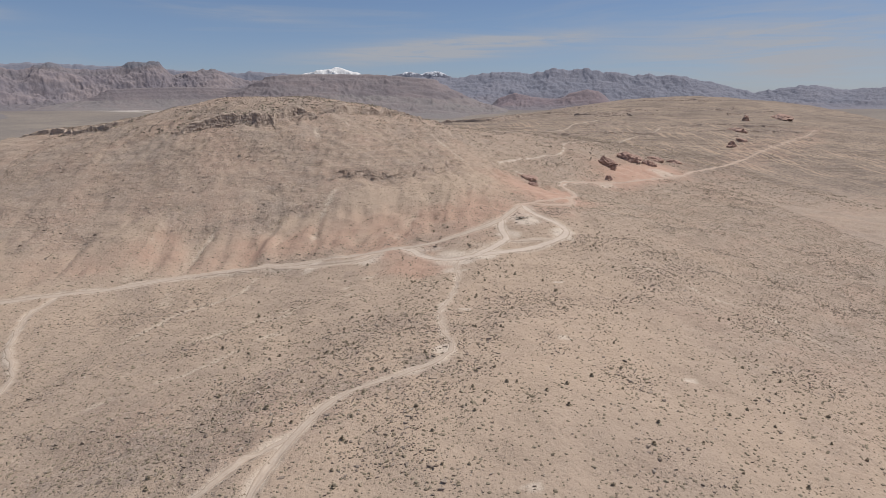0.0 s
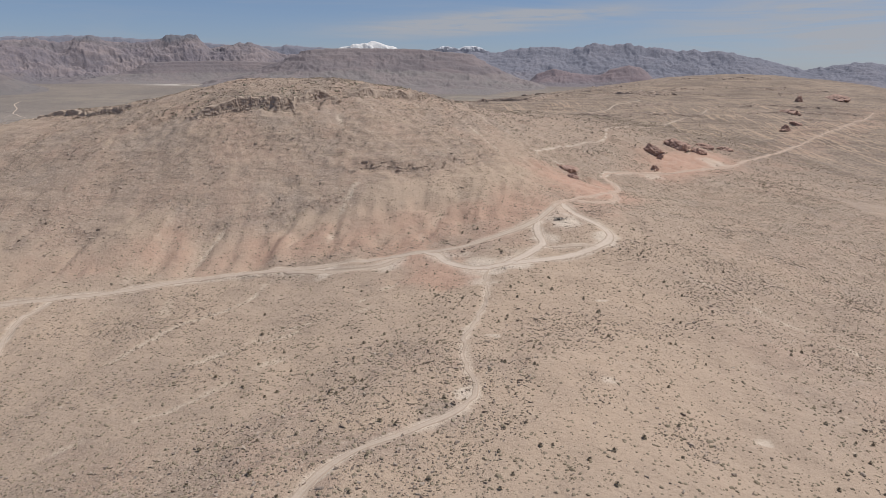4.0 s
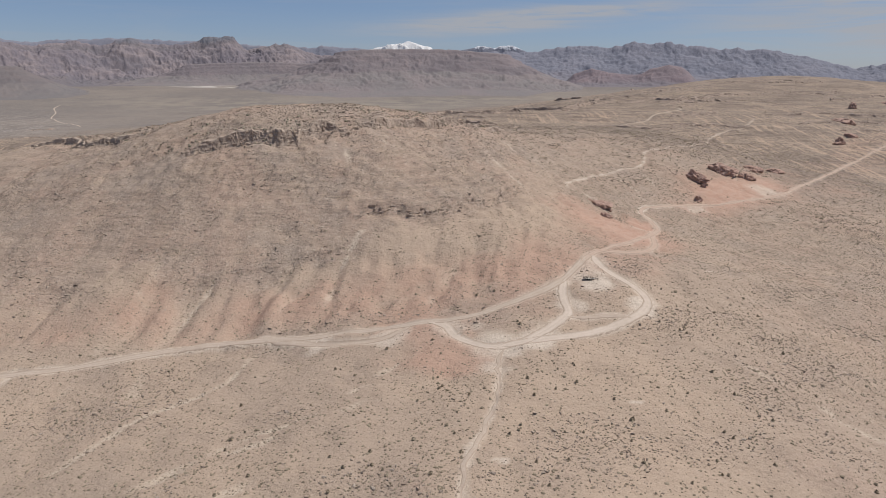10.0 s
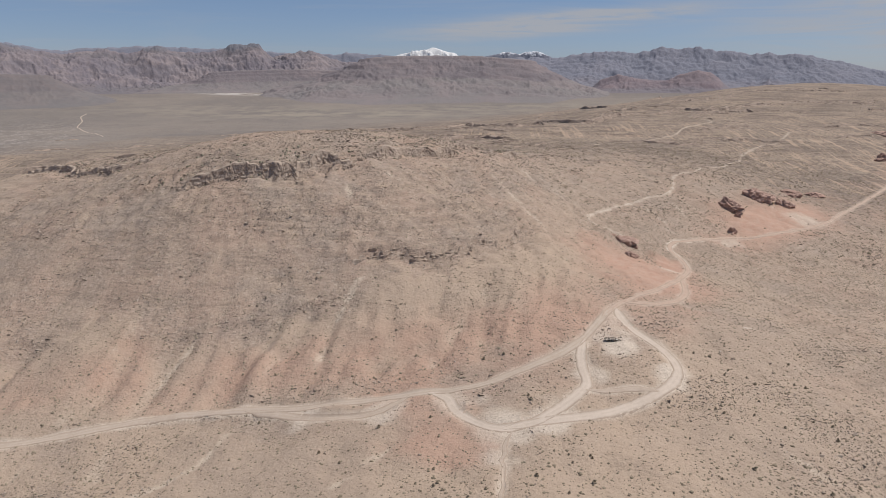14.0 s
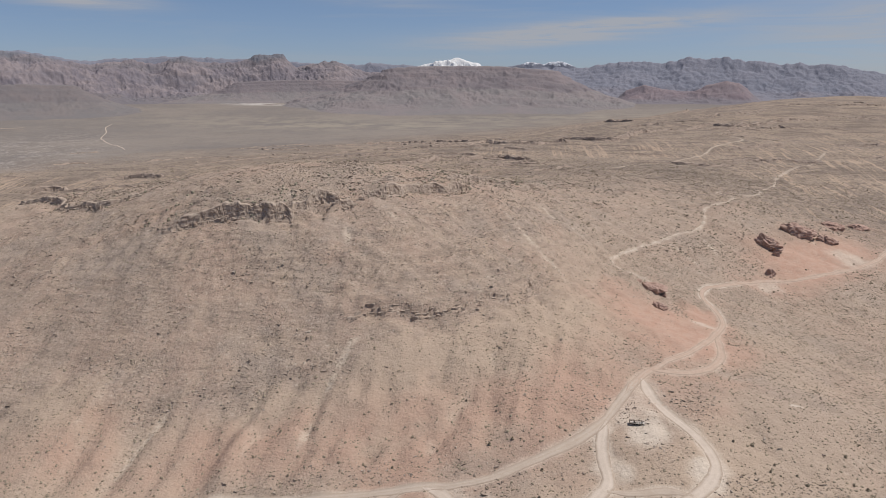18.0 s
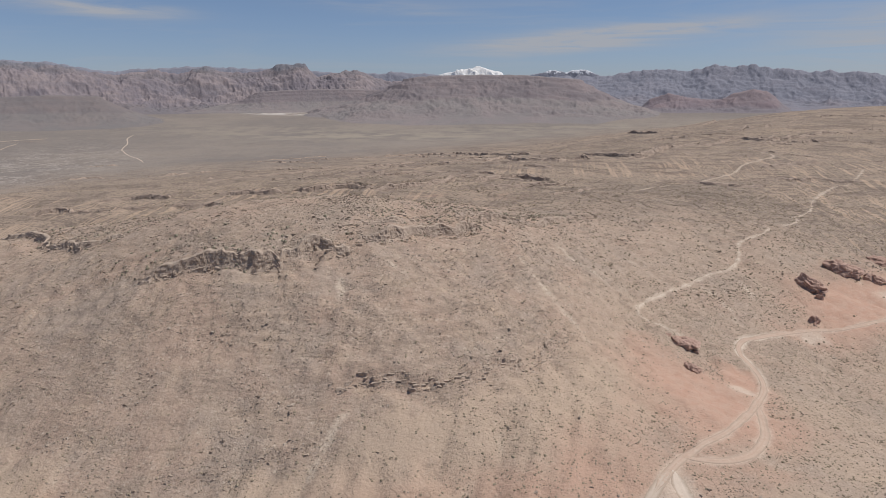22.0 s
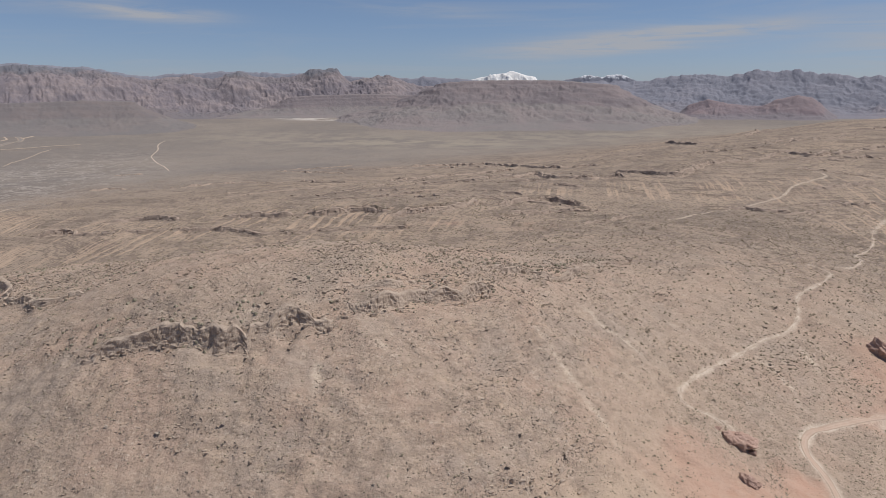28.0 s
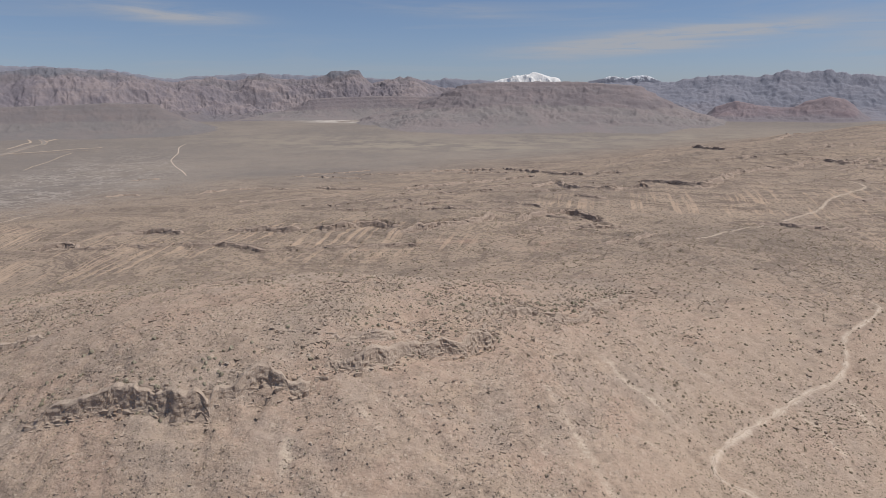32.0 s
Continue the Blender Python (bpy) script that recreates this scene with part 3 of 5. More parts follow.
ledge("dark layered ledge below the spur", [(-160, 856), (-149, 860), (-118, 878), (-97, 901), (-82, 938)], 6.5, 24, 4.0, 3.4, 3, skip=0.15)
ledge("dark stepped crag at the tip of the far spur", [(-56, 912), (-52, 922), (-33, 972), (-8, 1005), (15, 962), (36, 922)], 6.0, 22, 4.0, 3.4, 3, skip=0.15)
ledge("dark foot ledge of the far spur", [(-48, 868), (-27, 876), (6, 892), (35, 899), (48, 908)], 5.0, 18, 4.0, 3.4, 3, skip=0.15)
ledge("thin ledge beside the dry wash", [(28, 808), (39, 819), (61, 845), (78, 882)], 3.0, 18, 3.0, 4.0, 1)
ledge("far rock band along the tableland", [(-780, 1440), (-770, 1462), (-755, 1530), (-717, 1570), (-640, 1545), (-557, 1494)], 7.0, 40)
ledge("short far rock step on the tableland", [(-920, 1385), (-905, 1400), (-894, 1418), (-851, 1405)], 5.0, 40)
ledge("broken far rock band on the tableland", [(-560, 1590), (-520, 1540), (-450, 1450), (-387, 1400), (-360, 1420)], 6.0, 40)
ledge("long dark cliff band along the tableland", [(-318, 1415), (-300, 1430), (-251, 1471), (-210, 1570), (-190, 1622), (-131, 1657), (-100, 1660)], 9.0, 45, 5.0, 8.0, 2)
ledge("dark cliff band with a square end", [(-76, 1222), (-62, 1235), (-38, 1275), (-17, 1212), (33, 1178), (77, 1190), (95, 1196)], 7.0, 34, 5.0, 7.0, 2)
ledge("thin rock line far across the plain", [(-720, 1818), (-704, 1816), (-613, 1813), (-530, 1787)], 6.0, 45)
ledge("long far rock line on the tableland", [(-400, 1925), (-385, 1934), (-292, 1985), (-168, 1932), (-100, 1780), (-43, 1640), (76, 1594)], 8.0, 50)
ledge("dark sinuous cliff on the far tableland", [(80, 1262), (96, 1255), (164, 1204), (199, 1288), (254, 1375), (333, 1468), (378, 1560), (415, 1584)], 8.5, 42, 5.0, 7.0, 2)
ledge("dark cliff under the far plateau", [(408, 1560), (420, 1535), (431, 1515), (477, 1539), (520, 1560), (600, 1600)], 9.0, 45, 5.0, 8.0, 2)
ledge("far rock step on the plateau", [(282, 2300), (295, 2160), (311, 1950)], 8.0, 50)
ledge("far rock line under the plateau's rim", [(470, 2200), (525, 2362), (600, 2500)], 9.0, 50)
ledge("small rock step on the tableland", [(-524, 1188), (-532, 1225), (-539, 1259)], 4.0, 24)
ledge("small far rock step on the plain", [(-1090, 1687), (-1060, 1705), (-1027, 1720)], 5.0, 40)
ledge("thin ledge under the dark cliff", [(-10, 1126), (15, 1116), (40, 1109)], 3.5, 24)
ledge("thin bedded ledge beside the high trail", [(182, 993), (218, 984), (249, 983), (285, 990)], 4.0, 24)
ledge("thin bedded ledge above the high trail", [(311, 1111), (340, 1135), (362, 1151), (410, 1190)], 5.0, 30)
ledge("brown rock step across the tableland", [(400, 1700), (440, 1705), (500, 1712), (562, 1733)], 6.0, 50)

# more short ledges that follow the contours of the tableland beyond the ridge
ledge_rng = np.random.default_rng(31)
for k in range(40):
    py = ledge_rng.uniform(1010, 1980)
    px = ledge_rng.uniform(-0.45 * py, 0.55 * py)
    turn = radians(ledge_rng.uniform(-6, 12) + (26 if px > 100 else 0))
    way = [(px, py)]
    for n in range(int(ledge_rng.uniform(90, 300) / 22)):
        turn += ledge_rng.normal(0, 0.22) - 0.15 * (turn - 0.1)
        way.append((way[-1][0] + 22 * math.cos(turn), way[-1][1] + 22 * math.sin(turn)))
    if len(way) > 3:
        ledge("short dark rock ledge on the far tableland", way, float(ledge_rng.uniform(2.0, 4.0)), 22 + 0.012 * py, 3.0 if py < 1100 else 4.0, 13.0)


def window(axis, lo, hi):
    return slice(max(0, np.searchsorted(axis, lo)), np.searchsorted(axis, hi))


def along(way, reach):
    """Signed distance (north of the way is positive) and place along it, within reach; elsewhere nan."""
    pts = spline(way, 3.0)
    ys, xs = window(GY, pts[:, 1].min() - reach, pts[:, 1].max() + reach), window(GX, pts[:, 0].min() - reach, pts[:, 0].max() + reach)
    x, y = XX[ys, xs], YY[ys, xs]
    best, side, place = np.full(x.shape, 1e9), np.zeros(x.shape), np.zeros(x.shape)
    run = 0.0
    for a, b in zip(pts, pts[1:]):
        d = b - a
        n = np.hypot(*d) + 1e-9
        cy = window(GY[ys], min(a[1], b[1]) - reach, max(a[1], b[1]) + reach)
        cx = window(GX[xs], min(a[0], b[0]) - reach, max(a[0], b[0]) + reach)
        px, py = x[cy, cx] - a[0], y[cy, cx] - a[1]
        t = np.clip((px * d[0] + py * d[1]) / n**2, 0, 1)
        dist = np.hypot(px - t * d[0], py - t * d[1])
        closer = dist < best[cy, cx]
        best[cy, cx] = np.where(closer, dist, best[cy, cx])
        side[cy, cx] = np.where(closer, np.sign(d[0] * py - d[1] * px), side[cy, cx])
        place[cy, cx] = np.where(closer, run + t * n, place[cy, cx])
        run += n
    return ys, xs, best, side, place, run


# how near a road is: 1 on it, 0 beyond its shoulder
ROADNESS, DUST = np.zeros(ZZ.shape), np.zeros(ZZ.shape)
for name, width, worn, way in ROADS:
    if way[-1][1] > 1100 and way[0][0] < 0 or way[0][0] < -800:
        continue
    ys, xs, dist, side, place, run = along(way, width * 2.2 + 6)
    jag = 0.7 * value_noise(XX[ys, xs] / 5, YY[ys, xs] / 5, 5)
    ROADNESS[ys, xs] = np.maximum(ROADNESS[ys, xs], 1 - smooth(width * 0.5 - 0.4, width * 0.5 + 1.0, dist + jag))
    DUST[ys, xs] = np.maximum(DUST[ys, xs], 0.65 * (1 - smooth(width * 0.4, width * 0.7 + 0.8, dist + 1.2 * jag)))
# the trodden ground at the junctions
for px, py, r in ((18, 265, 11.5), (2, 280, 8), (32, 269, 9), (78, 297, 8), (17, 252, 6), (60, 329, 9), (62, 314, 9), (56, 322, 8), (46, 296, 7), (-22, 278, 8), (-50, 277, 6), (64, 342, 7), (166, 508, 9), (240, 572, 14), (110, 425, 6), (6.5, 150, 4)):
    d = np.hypot(XX - px, YY - py) + 3.5 * value_noise(XX / 6, YY / 6, 9)
    DUST = np.maximum(DUST, 0.95 * (1 - smooth(r * 0.5, r * 1.25, d)))

# runoff: water takes the steepest way down from cell to cell of a net of 2 m, and cuts gullies
CELL = 2.0
fx, fy = np.arange(-300, 331, CELL), np.arange(40, 721, CELL)
fz = land(fx, fy)
fxx, fyy = np.meshgrid(fx, fy)
fz = fz + 1.5 * fractal(fxx / 34, fyy / 34, 4, 21) + 0.5 * fractal(fxx / 9, fyy / 9, 2, 31)
rows_n, cols_n = fz.shape
flat = fz.ravel()
order = np.argsort(-flat)
pad = np.pad(fz, 1, constant_values=1e9)
shifts = [(-1, -1), (-1, 0), (-1, 1), (0, -1), (0, 1), (1, -1), (1, 0), (1, 1)]
drops = np.stack([(fz - pad[1 + a : 1 + a + rows_n, 1 + b : 1 + b + cols_n]) / math.hypot(a, b) for a, b in shifts])
target = np.argmax(drops, 0).ravel()
offset = np.array([a * cols_n + b for a, b in shifts])[target]
sinks = (drops.max(0) <= 0).ravel()
water = np.ones(flat.size)
down = np.where(sinks, -1, np.arange(flat.size) + offset)
w_list, d_list = water.tolist(), down.tolist()
for i in order.tolist():
    j = d_list[i]
    if j >= 0:
        w_list[j] += w_list[i]
water = np.array(w_list).reshape(fz.shape)
cut = np.clip(np.log(water) - 1.6, 0, 5)
for k in range(2):
    p = np.pad(cut, 1, mode="edge")
    cut = 0.36 * cut + 0.12 * (p[:-2, 1:-1] + p[2:, 1:-1] + p[1:-1, :-2] + p[1:-1, 2:]) + 0.04 * (p[:-2, :-2] + p[2:, 2:] + p[:-2, 2:] + p[2:, :-2])


def from_net(values, x, y):
    u, v = (x - fx[0]) / CELL, (y - fy[0]) / CELL
    inside = (u > 1) & (v > 1) & (u < cols_n - 3) & (v < rows_n - 3)
    u, v = np.clip(u, 0, cols_n - 2.001), np.clip(v, 0, rows_n - 2.001)
    i, j = v.astype(int), u.astype(int)
    a, b = v - i, u - j
    out = (values[i, j] * (1 - b) + values[i, j + 1] * b) * (1 - a) + (values[i + 1, j] * (1 - b) + values[i + 1, j + 1] * b) * a
    edge = np.minimum(np.minimum(x - fx[0], fx[-1] - x), np.minimum(y - fy[0], fy[-1] - y))
    return np.where(inside, out, 0) * smooth(0, 30, edge)


GULLY = from_net(cut, XX, YY)
slope_y, slope_x = np.gradient(ZZ, GY, GX)
STEEP = np.hypot(slope_x, slope_y)
blob_red = np.exp(-(((XX + 20) / 150) ** 2) - ((YY - 310) / 38) ** 2)
near = np.exp(-(np.maximum(np.hypot(np.maximum(np.abs(XX - 20) - 320, 0), np.maximum(np.abs(YY - 420) - 480, 0)), 0) / 250) ** 2)
ZZ = ZZ + (1 - 0.75 * ROADNESS) * near * (1.3 * fractal(XX / 34, YY / 34, 4, 21) + 0.35 * fractal(XX / 9, YY / 9, 2, 31))
hill_w = smooth(325, 350, YY - 0.1 * np.abs(XX + 60)) * smooth(70, 10, XX - 0.35 * (YY - 420)) * smooth(760, 640, YY)
ZZ = ZZ - GULLY * (1 - 0.75 * hill_w) * (1 - 0.6 * smooth(-60, -130, XX)) * (0.22 + 0.42 * smooth(0.15, 0.5, STEEP) * (0.5 + 0.9 * blob_red)) * (1 - 0.85 * ROADNESS)
# ribs and gullies worn into the soft red slope between the ledge and the road
foot_y = np.interp(GX, [-260, -188, -131, -95, -52, -6, 24, 48, 67, 92], [240, 256, 270, 281, 282, 287, 297, 317, 351, 382])[None, :]
head_y = np.interp(GX, [-260, -190, -160, -107, -82, -48, -22, 10, 30, 70], [318, 322, 326, 334, 340, 352, 362, 384, 400, 420])[None, :]
share = (YY - foot_y) / (head_y - foot_y)
rib_zone = smooth(0.02, 0.3, share) * smooth(1.08, 0.7, share) * smooth(-255, -215, XX) * smooth(72, 40, XX)
fan = XX + 7.0 * fractal(XX / 38, YY / 70, 2, 351) + 3.0 * value_noise(XX / 9, YY / 30, 352) - 0.12 * (YY - 300)
spur = 1 - np.abs(fractal(fan / 26, YY / 160 + 0.4, 2, 355, 0.4)) * 1.3
rill = 1 - np.abs(fractal(fan / 8, YY / 60, 2, 357)) * 1.2
fine_side = smooth(-75, -35, XX)
RIB = np.clip(spur * (1 - 0.6 * fine_side) + rill * 0.6 * fine_side, 0, 1)
ZZ = ZZ + rib_zone * (1 - ROADNESS) * ((2.6 - 1.5 * fine_side) * (spur - 0.55) + (0.55 + 0.5 * fine_side) * (rill - 0.55))
stony_w = 0.45 + 1.7 * smooth(330, 380, YY - 0.2 * np.abs(XX + 60)) * smooth(140, 60, XX)
rough = stony_w * (0.26 * fractal(XX / 4.2, YY / 4.2, 2, 41) + 0.16 * value_noise(XX / 1.7, YY / 1.7, 51)) * smooth(1100, 700, YY)
ZZ = ZZ + rough * (1 - 0.9 * ROADNESS) * (0.6 + 0.9 * smooth(0.2, 0.5, STEEP))
# long low swells and washes on the plain
far_w = smooth(700, 1400, np.hypot(XX, YY))
ZZ = ZZ + far_w * 5.0 * fractal(XX / 260, YY / 190, 5, 61) * (1 - 0.6 * smooth(2500, 4500, np.hypot(XX, YY)))

# pale stony washes and old tracks on the slopes
LINES = [
    [(-9, 266), (-12, 263.5), (-21, 254.6), (-36, 232), (-48, 219), (-62, 212), (-76, 197), (-85, 182)],
    [(-75, 278), (-78, 262), (-84, 248), (-103, 231), (-113, 206), (-119, 195)],
    [(-137, 261), (-140, 246), (-141, 231), (-136, 208)],
    [(-20, 236), (-28, 229), (-49, 213), (-72, 199), (-88, 177), (-104, 160)],
    [(-46, 190), (-59, 179), (-72, 163), (-89, 152), (-110, 138)],
    [(-61.7, 421), (-61, 410), (-59, 402), (-57, 392)],
    [(-57, 437.5), (-51.5, 430), (-41.5, 424.5), (-33.5, 419)],
    [(4, 478), (17.5, 459), (29.5, 441), (42.5, 422), (50, 408)],
    [(22, 518), (31, 511.5), (40, 504), (54, 494), (62, 486)],
    [(39, 465), (51, 469), (60, 466)],
    [(112, 539), (116, 531), (121, 525), (125, 510), (125, 496)],
    [(119.5, 547), (124, 542), (127, 537), (131, 528)],
    [(135.5, 564.5), (141, 546), (143, 529)],
    [(-42, 361), (-49.5, 340), (-54, 308), (-56, 294)],
    [(-134, 336), (-139.5, 313.5), (-138, 290)],
    [(-106, 327.5), (-112.5, 306), (-117, 285)],
    [(227, 602), (222, 588), (217, 576)],
    [(100, 262), (118, 240), (140, 215), (160, 180)],
]
LINE = np.zeros(ZZ.shape)
for n, way in enumerate(LINES):
    ys, xs, dist, side, place, run = along(way, 12)
    x, y = XX[ys, xs], YY[ys, xs]
    d = np.where(dist < 1e8, dist, 99) + 0.9 * value_noise(x / 4, y / 4, 301 + n) + 0.7 * value_noise(x / 1.7, y / 1.7, 311)
    fade = smooth(0, 12, place) * smooth(0, 16, run - place) * smooth(-0.5, 0.35, fractal(x / 13, y / 13, 2, 320 + n))
    ZZ[ys, xs] -= 0.5 * fade * (1 - smooth(0.3, 3.2, d)) * (1 - ROADNESS[ys, xs])
    LINE[ys, xs] = np.maximum(LINE[ys, xs], fade * (1 - smooth(0.5, 1.9, d)))

LEDGE_ROCK = np.zeros(ZZ.shape)
# beds of harder rock: short terraces that follow the contours
def terraces(mask, period, lift, seed, bed):
    """Turns slopes into broken shelves one period high."""
    global ZZ
    level = (ZZ + 1.5 * fractal(XX / 70, YY / 70, 3, seed) + 0.02 * XX) / period
    frac = level - np.floor(level)
    broken = smooth(-0.05, 0.45, fractal(XX / 45, YY / 28, 3, seed + 2) + bed)
    shelf = smooth(0.42, 0.62, frac) - frac
    ZZ = ZZ + period * lift * shelf * mask * broken
    return mask * broken * np.exp(-(((frac - 0.5) / 0.09) ** 2))


hill = smooth(335, 390, YY - 0.25 * np.abs(XX + 60)) * smooth(640, 560, YY) * smooth(40, -30, XX) * smooth(0.10, 0.22, STEEP)
LEDGE_ROCK = np.maximum(LEDGE_ROCK, 0.6 * terraces(hill, 3.0, 0.6, 131, -0.1))
beyond = smooth(700, 790, YY) * smooth(2400, 1700, YY) * smooth(-900, -500, XX) * smooth(1100, 700, XX)
LEDGE_ROCK = np.maximum(LEDGE_ROCK, 0.45 * terraces(beyond, 4.0, 0.5, 151, 0.1))
for n, (label, way, rise, reach, *_) in enumerate(LEDGES):
    ys, xs, dist, side, place, run = along(way, reach * 1.6)
    x, y = XX[ys, xs], YY[ys, xs]
    jag = (3.2 if rise < 6 else 4.5) * value_noise(x / 14, y / 14, 71 + n) + 1.4 * value_noise(x / 4.5, y / 4.5, 91 + n)
    d = dist * side + jag
    fade = smooth(0, 14, place) * smooth(0, 14, run - place) * ((0.9 if rise > 9 else 0.55) + (0.2 if rise > 9 else 0.55) * smooth(-0.6, 0.5, value_noise(place / 16, place * 0 + n, 3)))
    wall = smooth(-1.2, 1.2, d) * 0.72 + smooth(-4.5, -3.0, d) * 0.28 - smooth(-reach, reach, d)
    ZZ[ys, xs] += np.where(dist < reach * 1.55, rise * fade * wall, 0)
    LEDGE_ROCK[ys, xs] = np.maximum(LEDGE_ROCK[ys, xs], np.where(dist < 1e8, fade * (1 - smooth(2.0, 8.0, np.abs(d + 1.5))), 0))


def ground_at(x, y):
    """The ground's height at given places."""
    x, y = np.atleast_1d(np.asarray(x, float)), np.atleast_1d(np.asarray(y, float))
    j = np.clip(np.searchsorted(GX, x) - 1, 0, len(GX) - 2)
    i = np.clip(np.searchsorted(GY, y) - 1, 0, len(GY) - 2)
    b, a = (x - GX[j]) / (GX[j + 1] - GX[j]), (y - GY[i]) / (GY[i + 1] - GY[i])
    return (ZZ[i, j] * (1 - b) + ZZ[i, j + 1] * b) * (1 - a) + (ZZ[i + 1, j] * (1 - b) + ZZ[i + 1, j + 1] * b) * a


def field_at(values, x, y):
    j = np.clip(np.searchsorted(GX, x) - 1, 0, len(GX) - 2)
    i = np.clip(np.searchsorted(GY, y) - 1, 0, len(GY) - 2)
    return values[i, j]


def blob(x, y, cx, cy, rx, ry, turn=0.0):
    c, s = math.cos(radians(turn)), math.sin(radians(turn))
    u, v = ((x - cx) * c + (y - cy) * s) / rx, (-(x - cx) * s + (y - cy) * c) / ry
    return np.exp(-(u**2) - v**2)


wob = 0.5 * fractal(XX / 22, YY / 22, 3, 81)
RED = 1.0 * blob(XX, YY, 96, 425, 34, 40, 30) + 1.0 * blob(XX, YY, 190, 545, 34, 75, -40) + 0.9 * blob(XX, YY, 250, 620, 30, 80, -38)
RED += 1.0 * blob(XX, YY, 0, 310, 58, 32) + 0.7 * blob(XX, YY, -110, 300, 75, 24) + 0.8 * blob(XX, YY, 82, 372, 30, 40) + 0.8 * blob(XX, YY, 45, 345, 34, 24) + 0.45 * blob(XX, YY, -5, 258, 26, 14) + 0.5 * blob(XX, YY, -190, 285, 50, 30)
RED += 1.2 * blob(XX, YY, 92, 408, 22, 30, 20) + 1.2 * blob(XX, YY, 200, 550, 22, 40, -40) + 0.8 * blob(XX, YY, 6, 256, 18, 12)
RED += 0.35 * blob(XX, YY, -10, 400, 40, 30) + 0.4 * blob(XX, YY, -120, 800, 260, 60) + 0.7 * blob(XX, YY, 400, 790, 40, 110, -40)
for px, py, r in ((345, 700, 70), (440, 820, 60), (520, 920, 70), (590, 1020, 90), (700, 1130, 90), (800, 1260, 100), (330, 640, 45), (225, 572, 40), (290, 635, 55), (205, 552, 40), (255, 590, 50)):
    RED += 0.85 * blob(XX, YY, px, py, r, r * 0.55, 48)
RED = np.clip(smooth(0.25, 0.95, RED + 0.45 * wob), 0, 1)
HILL = smooth(-0.06, 0.06, share - 0.70 - 0.42 * RIB - 0.10 * fractal(XX / 12, YY / 12, 3, 83)) * smooth(-330, -260, XX) * smooth(70, 10, XX - 0.35 * (YY - 420)) * smooth(760, 640, YY)
ROCKY = np.maximum(0.9 * HILL, 0.6 * smooth(0.35, 1.0, fractal(XX / 60, YY / 60, 3, 85)) * (1 - rib_zone))
ROCKY = np.maximum(ROCKY, 0.65 * smooth(20, 90, XX) * smooth(400, 460, YY) * smooth(1000, 800, YY))
ROCKY = np.maximum(ROCKY, 0.7 * smooth(90, 190, XX + 20 * wob) * smooth(480, 430, YY))
ROCKY = np.maximum(ROCKY, np.clip(1.3 * blob(XX, YY, -62, 112, 80, 26, 38) + 1.1 * blob(XX, YY, -22, 142, 44, 17, 38), 0, 0.9) * smooth(-0.5, 0.3, fractal(XX / 14, YY / 14, 3, 87)))
ROCKY = np.maximum(ROCKY, LEDGE_ROCK) * (1 - ROADNESS)
BARE = np.clip(np.maximum(DUST, ROADNESS * 0.8), 0, 1)
for px, py in ((17, 192.5), (46, 159), (60, 226), (79, 137), (20, 77), (121.5, 345)):
    BARE = np.maximum(BARE, 0.8 * smooth(0.55, 0.8, blob(XX, YY, px, py, 3.4, 2.6) + 0.25 * value_noise(XX / 1.6, YY / 1.6, 7)))
BARE = BARE * (1 - 0.4 * RED)
CUT = np.clip(1.4 * blob(XX, YY, 90, 406, 17, 24, 25) + 1.3 * blob(XX, YY, 112, 440, 9, 16) + 1.5 * blob(XX, YY, 203, 552, 20, 42, -38) + 0.8 * blob(XX, YY, 250, 600, 16, 34, -38) + 0.4 * wob, 0, 1) * smooth(0.3, 0.6, RED)
WASH = np.maximum(0.9 * LINE * (1 - ROADNESS), 0.5 * smooth(2.0, 3.6, GULLY) * (1 - ROADNESS) * smooth(0.1, 0.5, fractal(XX / 40, YY / 40, 2, 15) + 0.45))
VALLEY = np.clip(1.8 * blob(XX, YY, -1260, 1740, 170, 620, 26), 0, 1)
STREAKS = smooth(640, 720, YY) * smooth(1500, 1250, YY) * smooth(0.02, 0.08, slope_y) * smooth(-900, -700, XX) * smooth(900, 600, XX)
GRASS = np.clip(blob(XX, YY, -700, 2900, 900, 260, -6) + 0.8 * blob(XX, YY, 300, 3200, 700, 200, 4), 0, 1)
QUARRY = smooth(0.40, 0.75, blob(XX, YY, -1520, 3880, 400, 110, -20) + 0.22 * fractal(XX / 90, YY / 60, 3, 19))
SCRUB = smooth(540, 820, np.hypot(XX * 0.8, YY))
# grows with distance: where the ground's colour takes on the haze grey
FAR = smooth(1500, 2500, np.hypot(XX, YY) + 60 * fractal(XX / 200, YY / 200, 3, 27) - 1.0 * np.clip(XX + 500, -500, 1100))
CREST = np.zeros(ZZ.shape)
for label, way, rise, reach, *_ in LEDGES[:4] + LEDGES[9:11]:
    ys, xs, dist, side, place, run = along(way, 40)
    d = np.where(dist < 1e8, dist * side, 99)
    CREST[ys, xs] = np.maximum(CREST[ys, xs], smooth(-9, -1, d) * smooth(34, 8, d + 6 * value_noise(XX[ys, xs] / 12, YY[ys, xs] / 12, 44)))

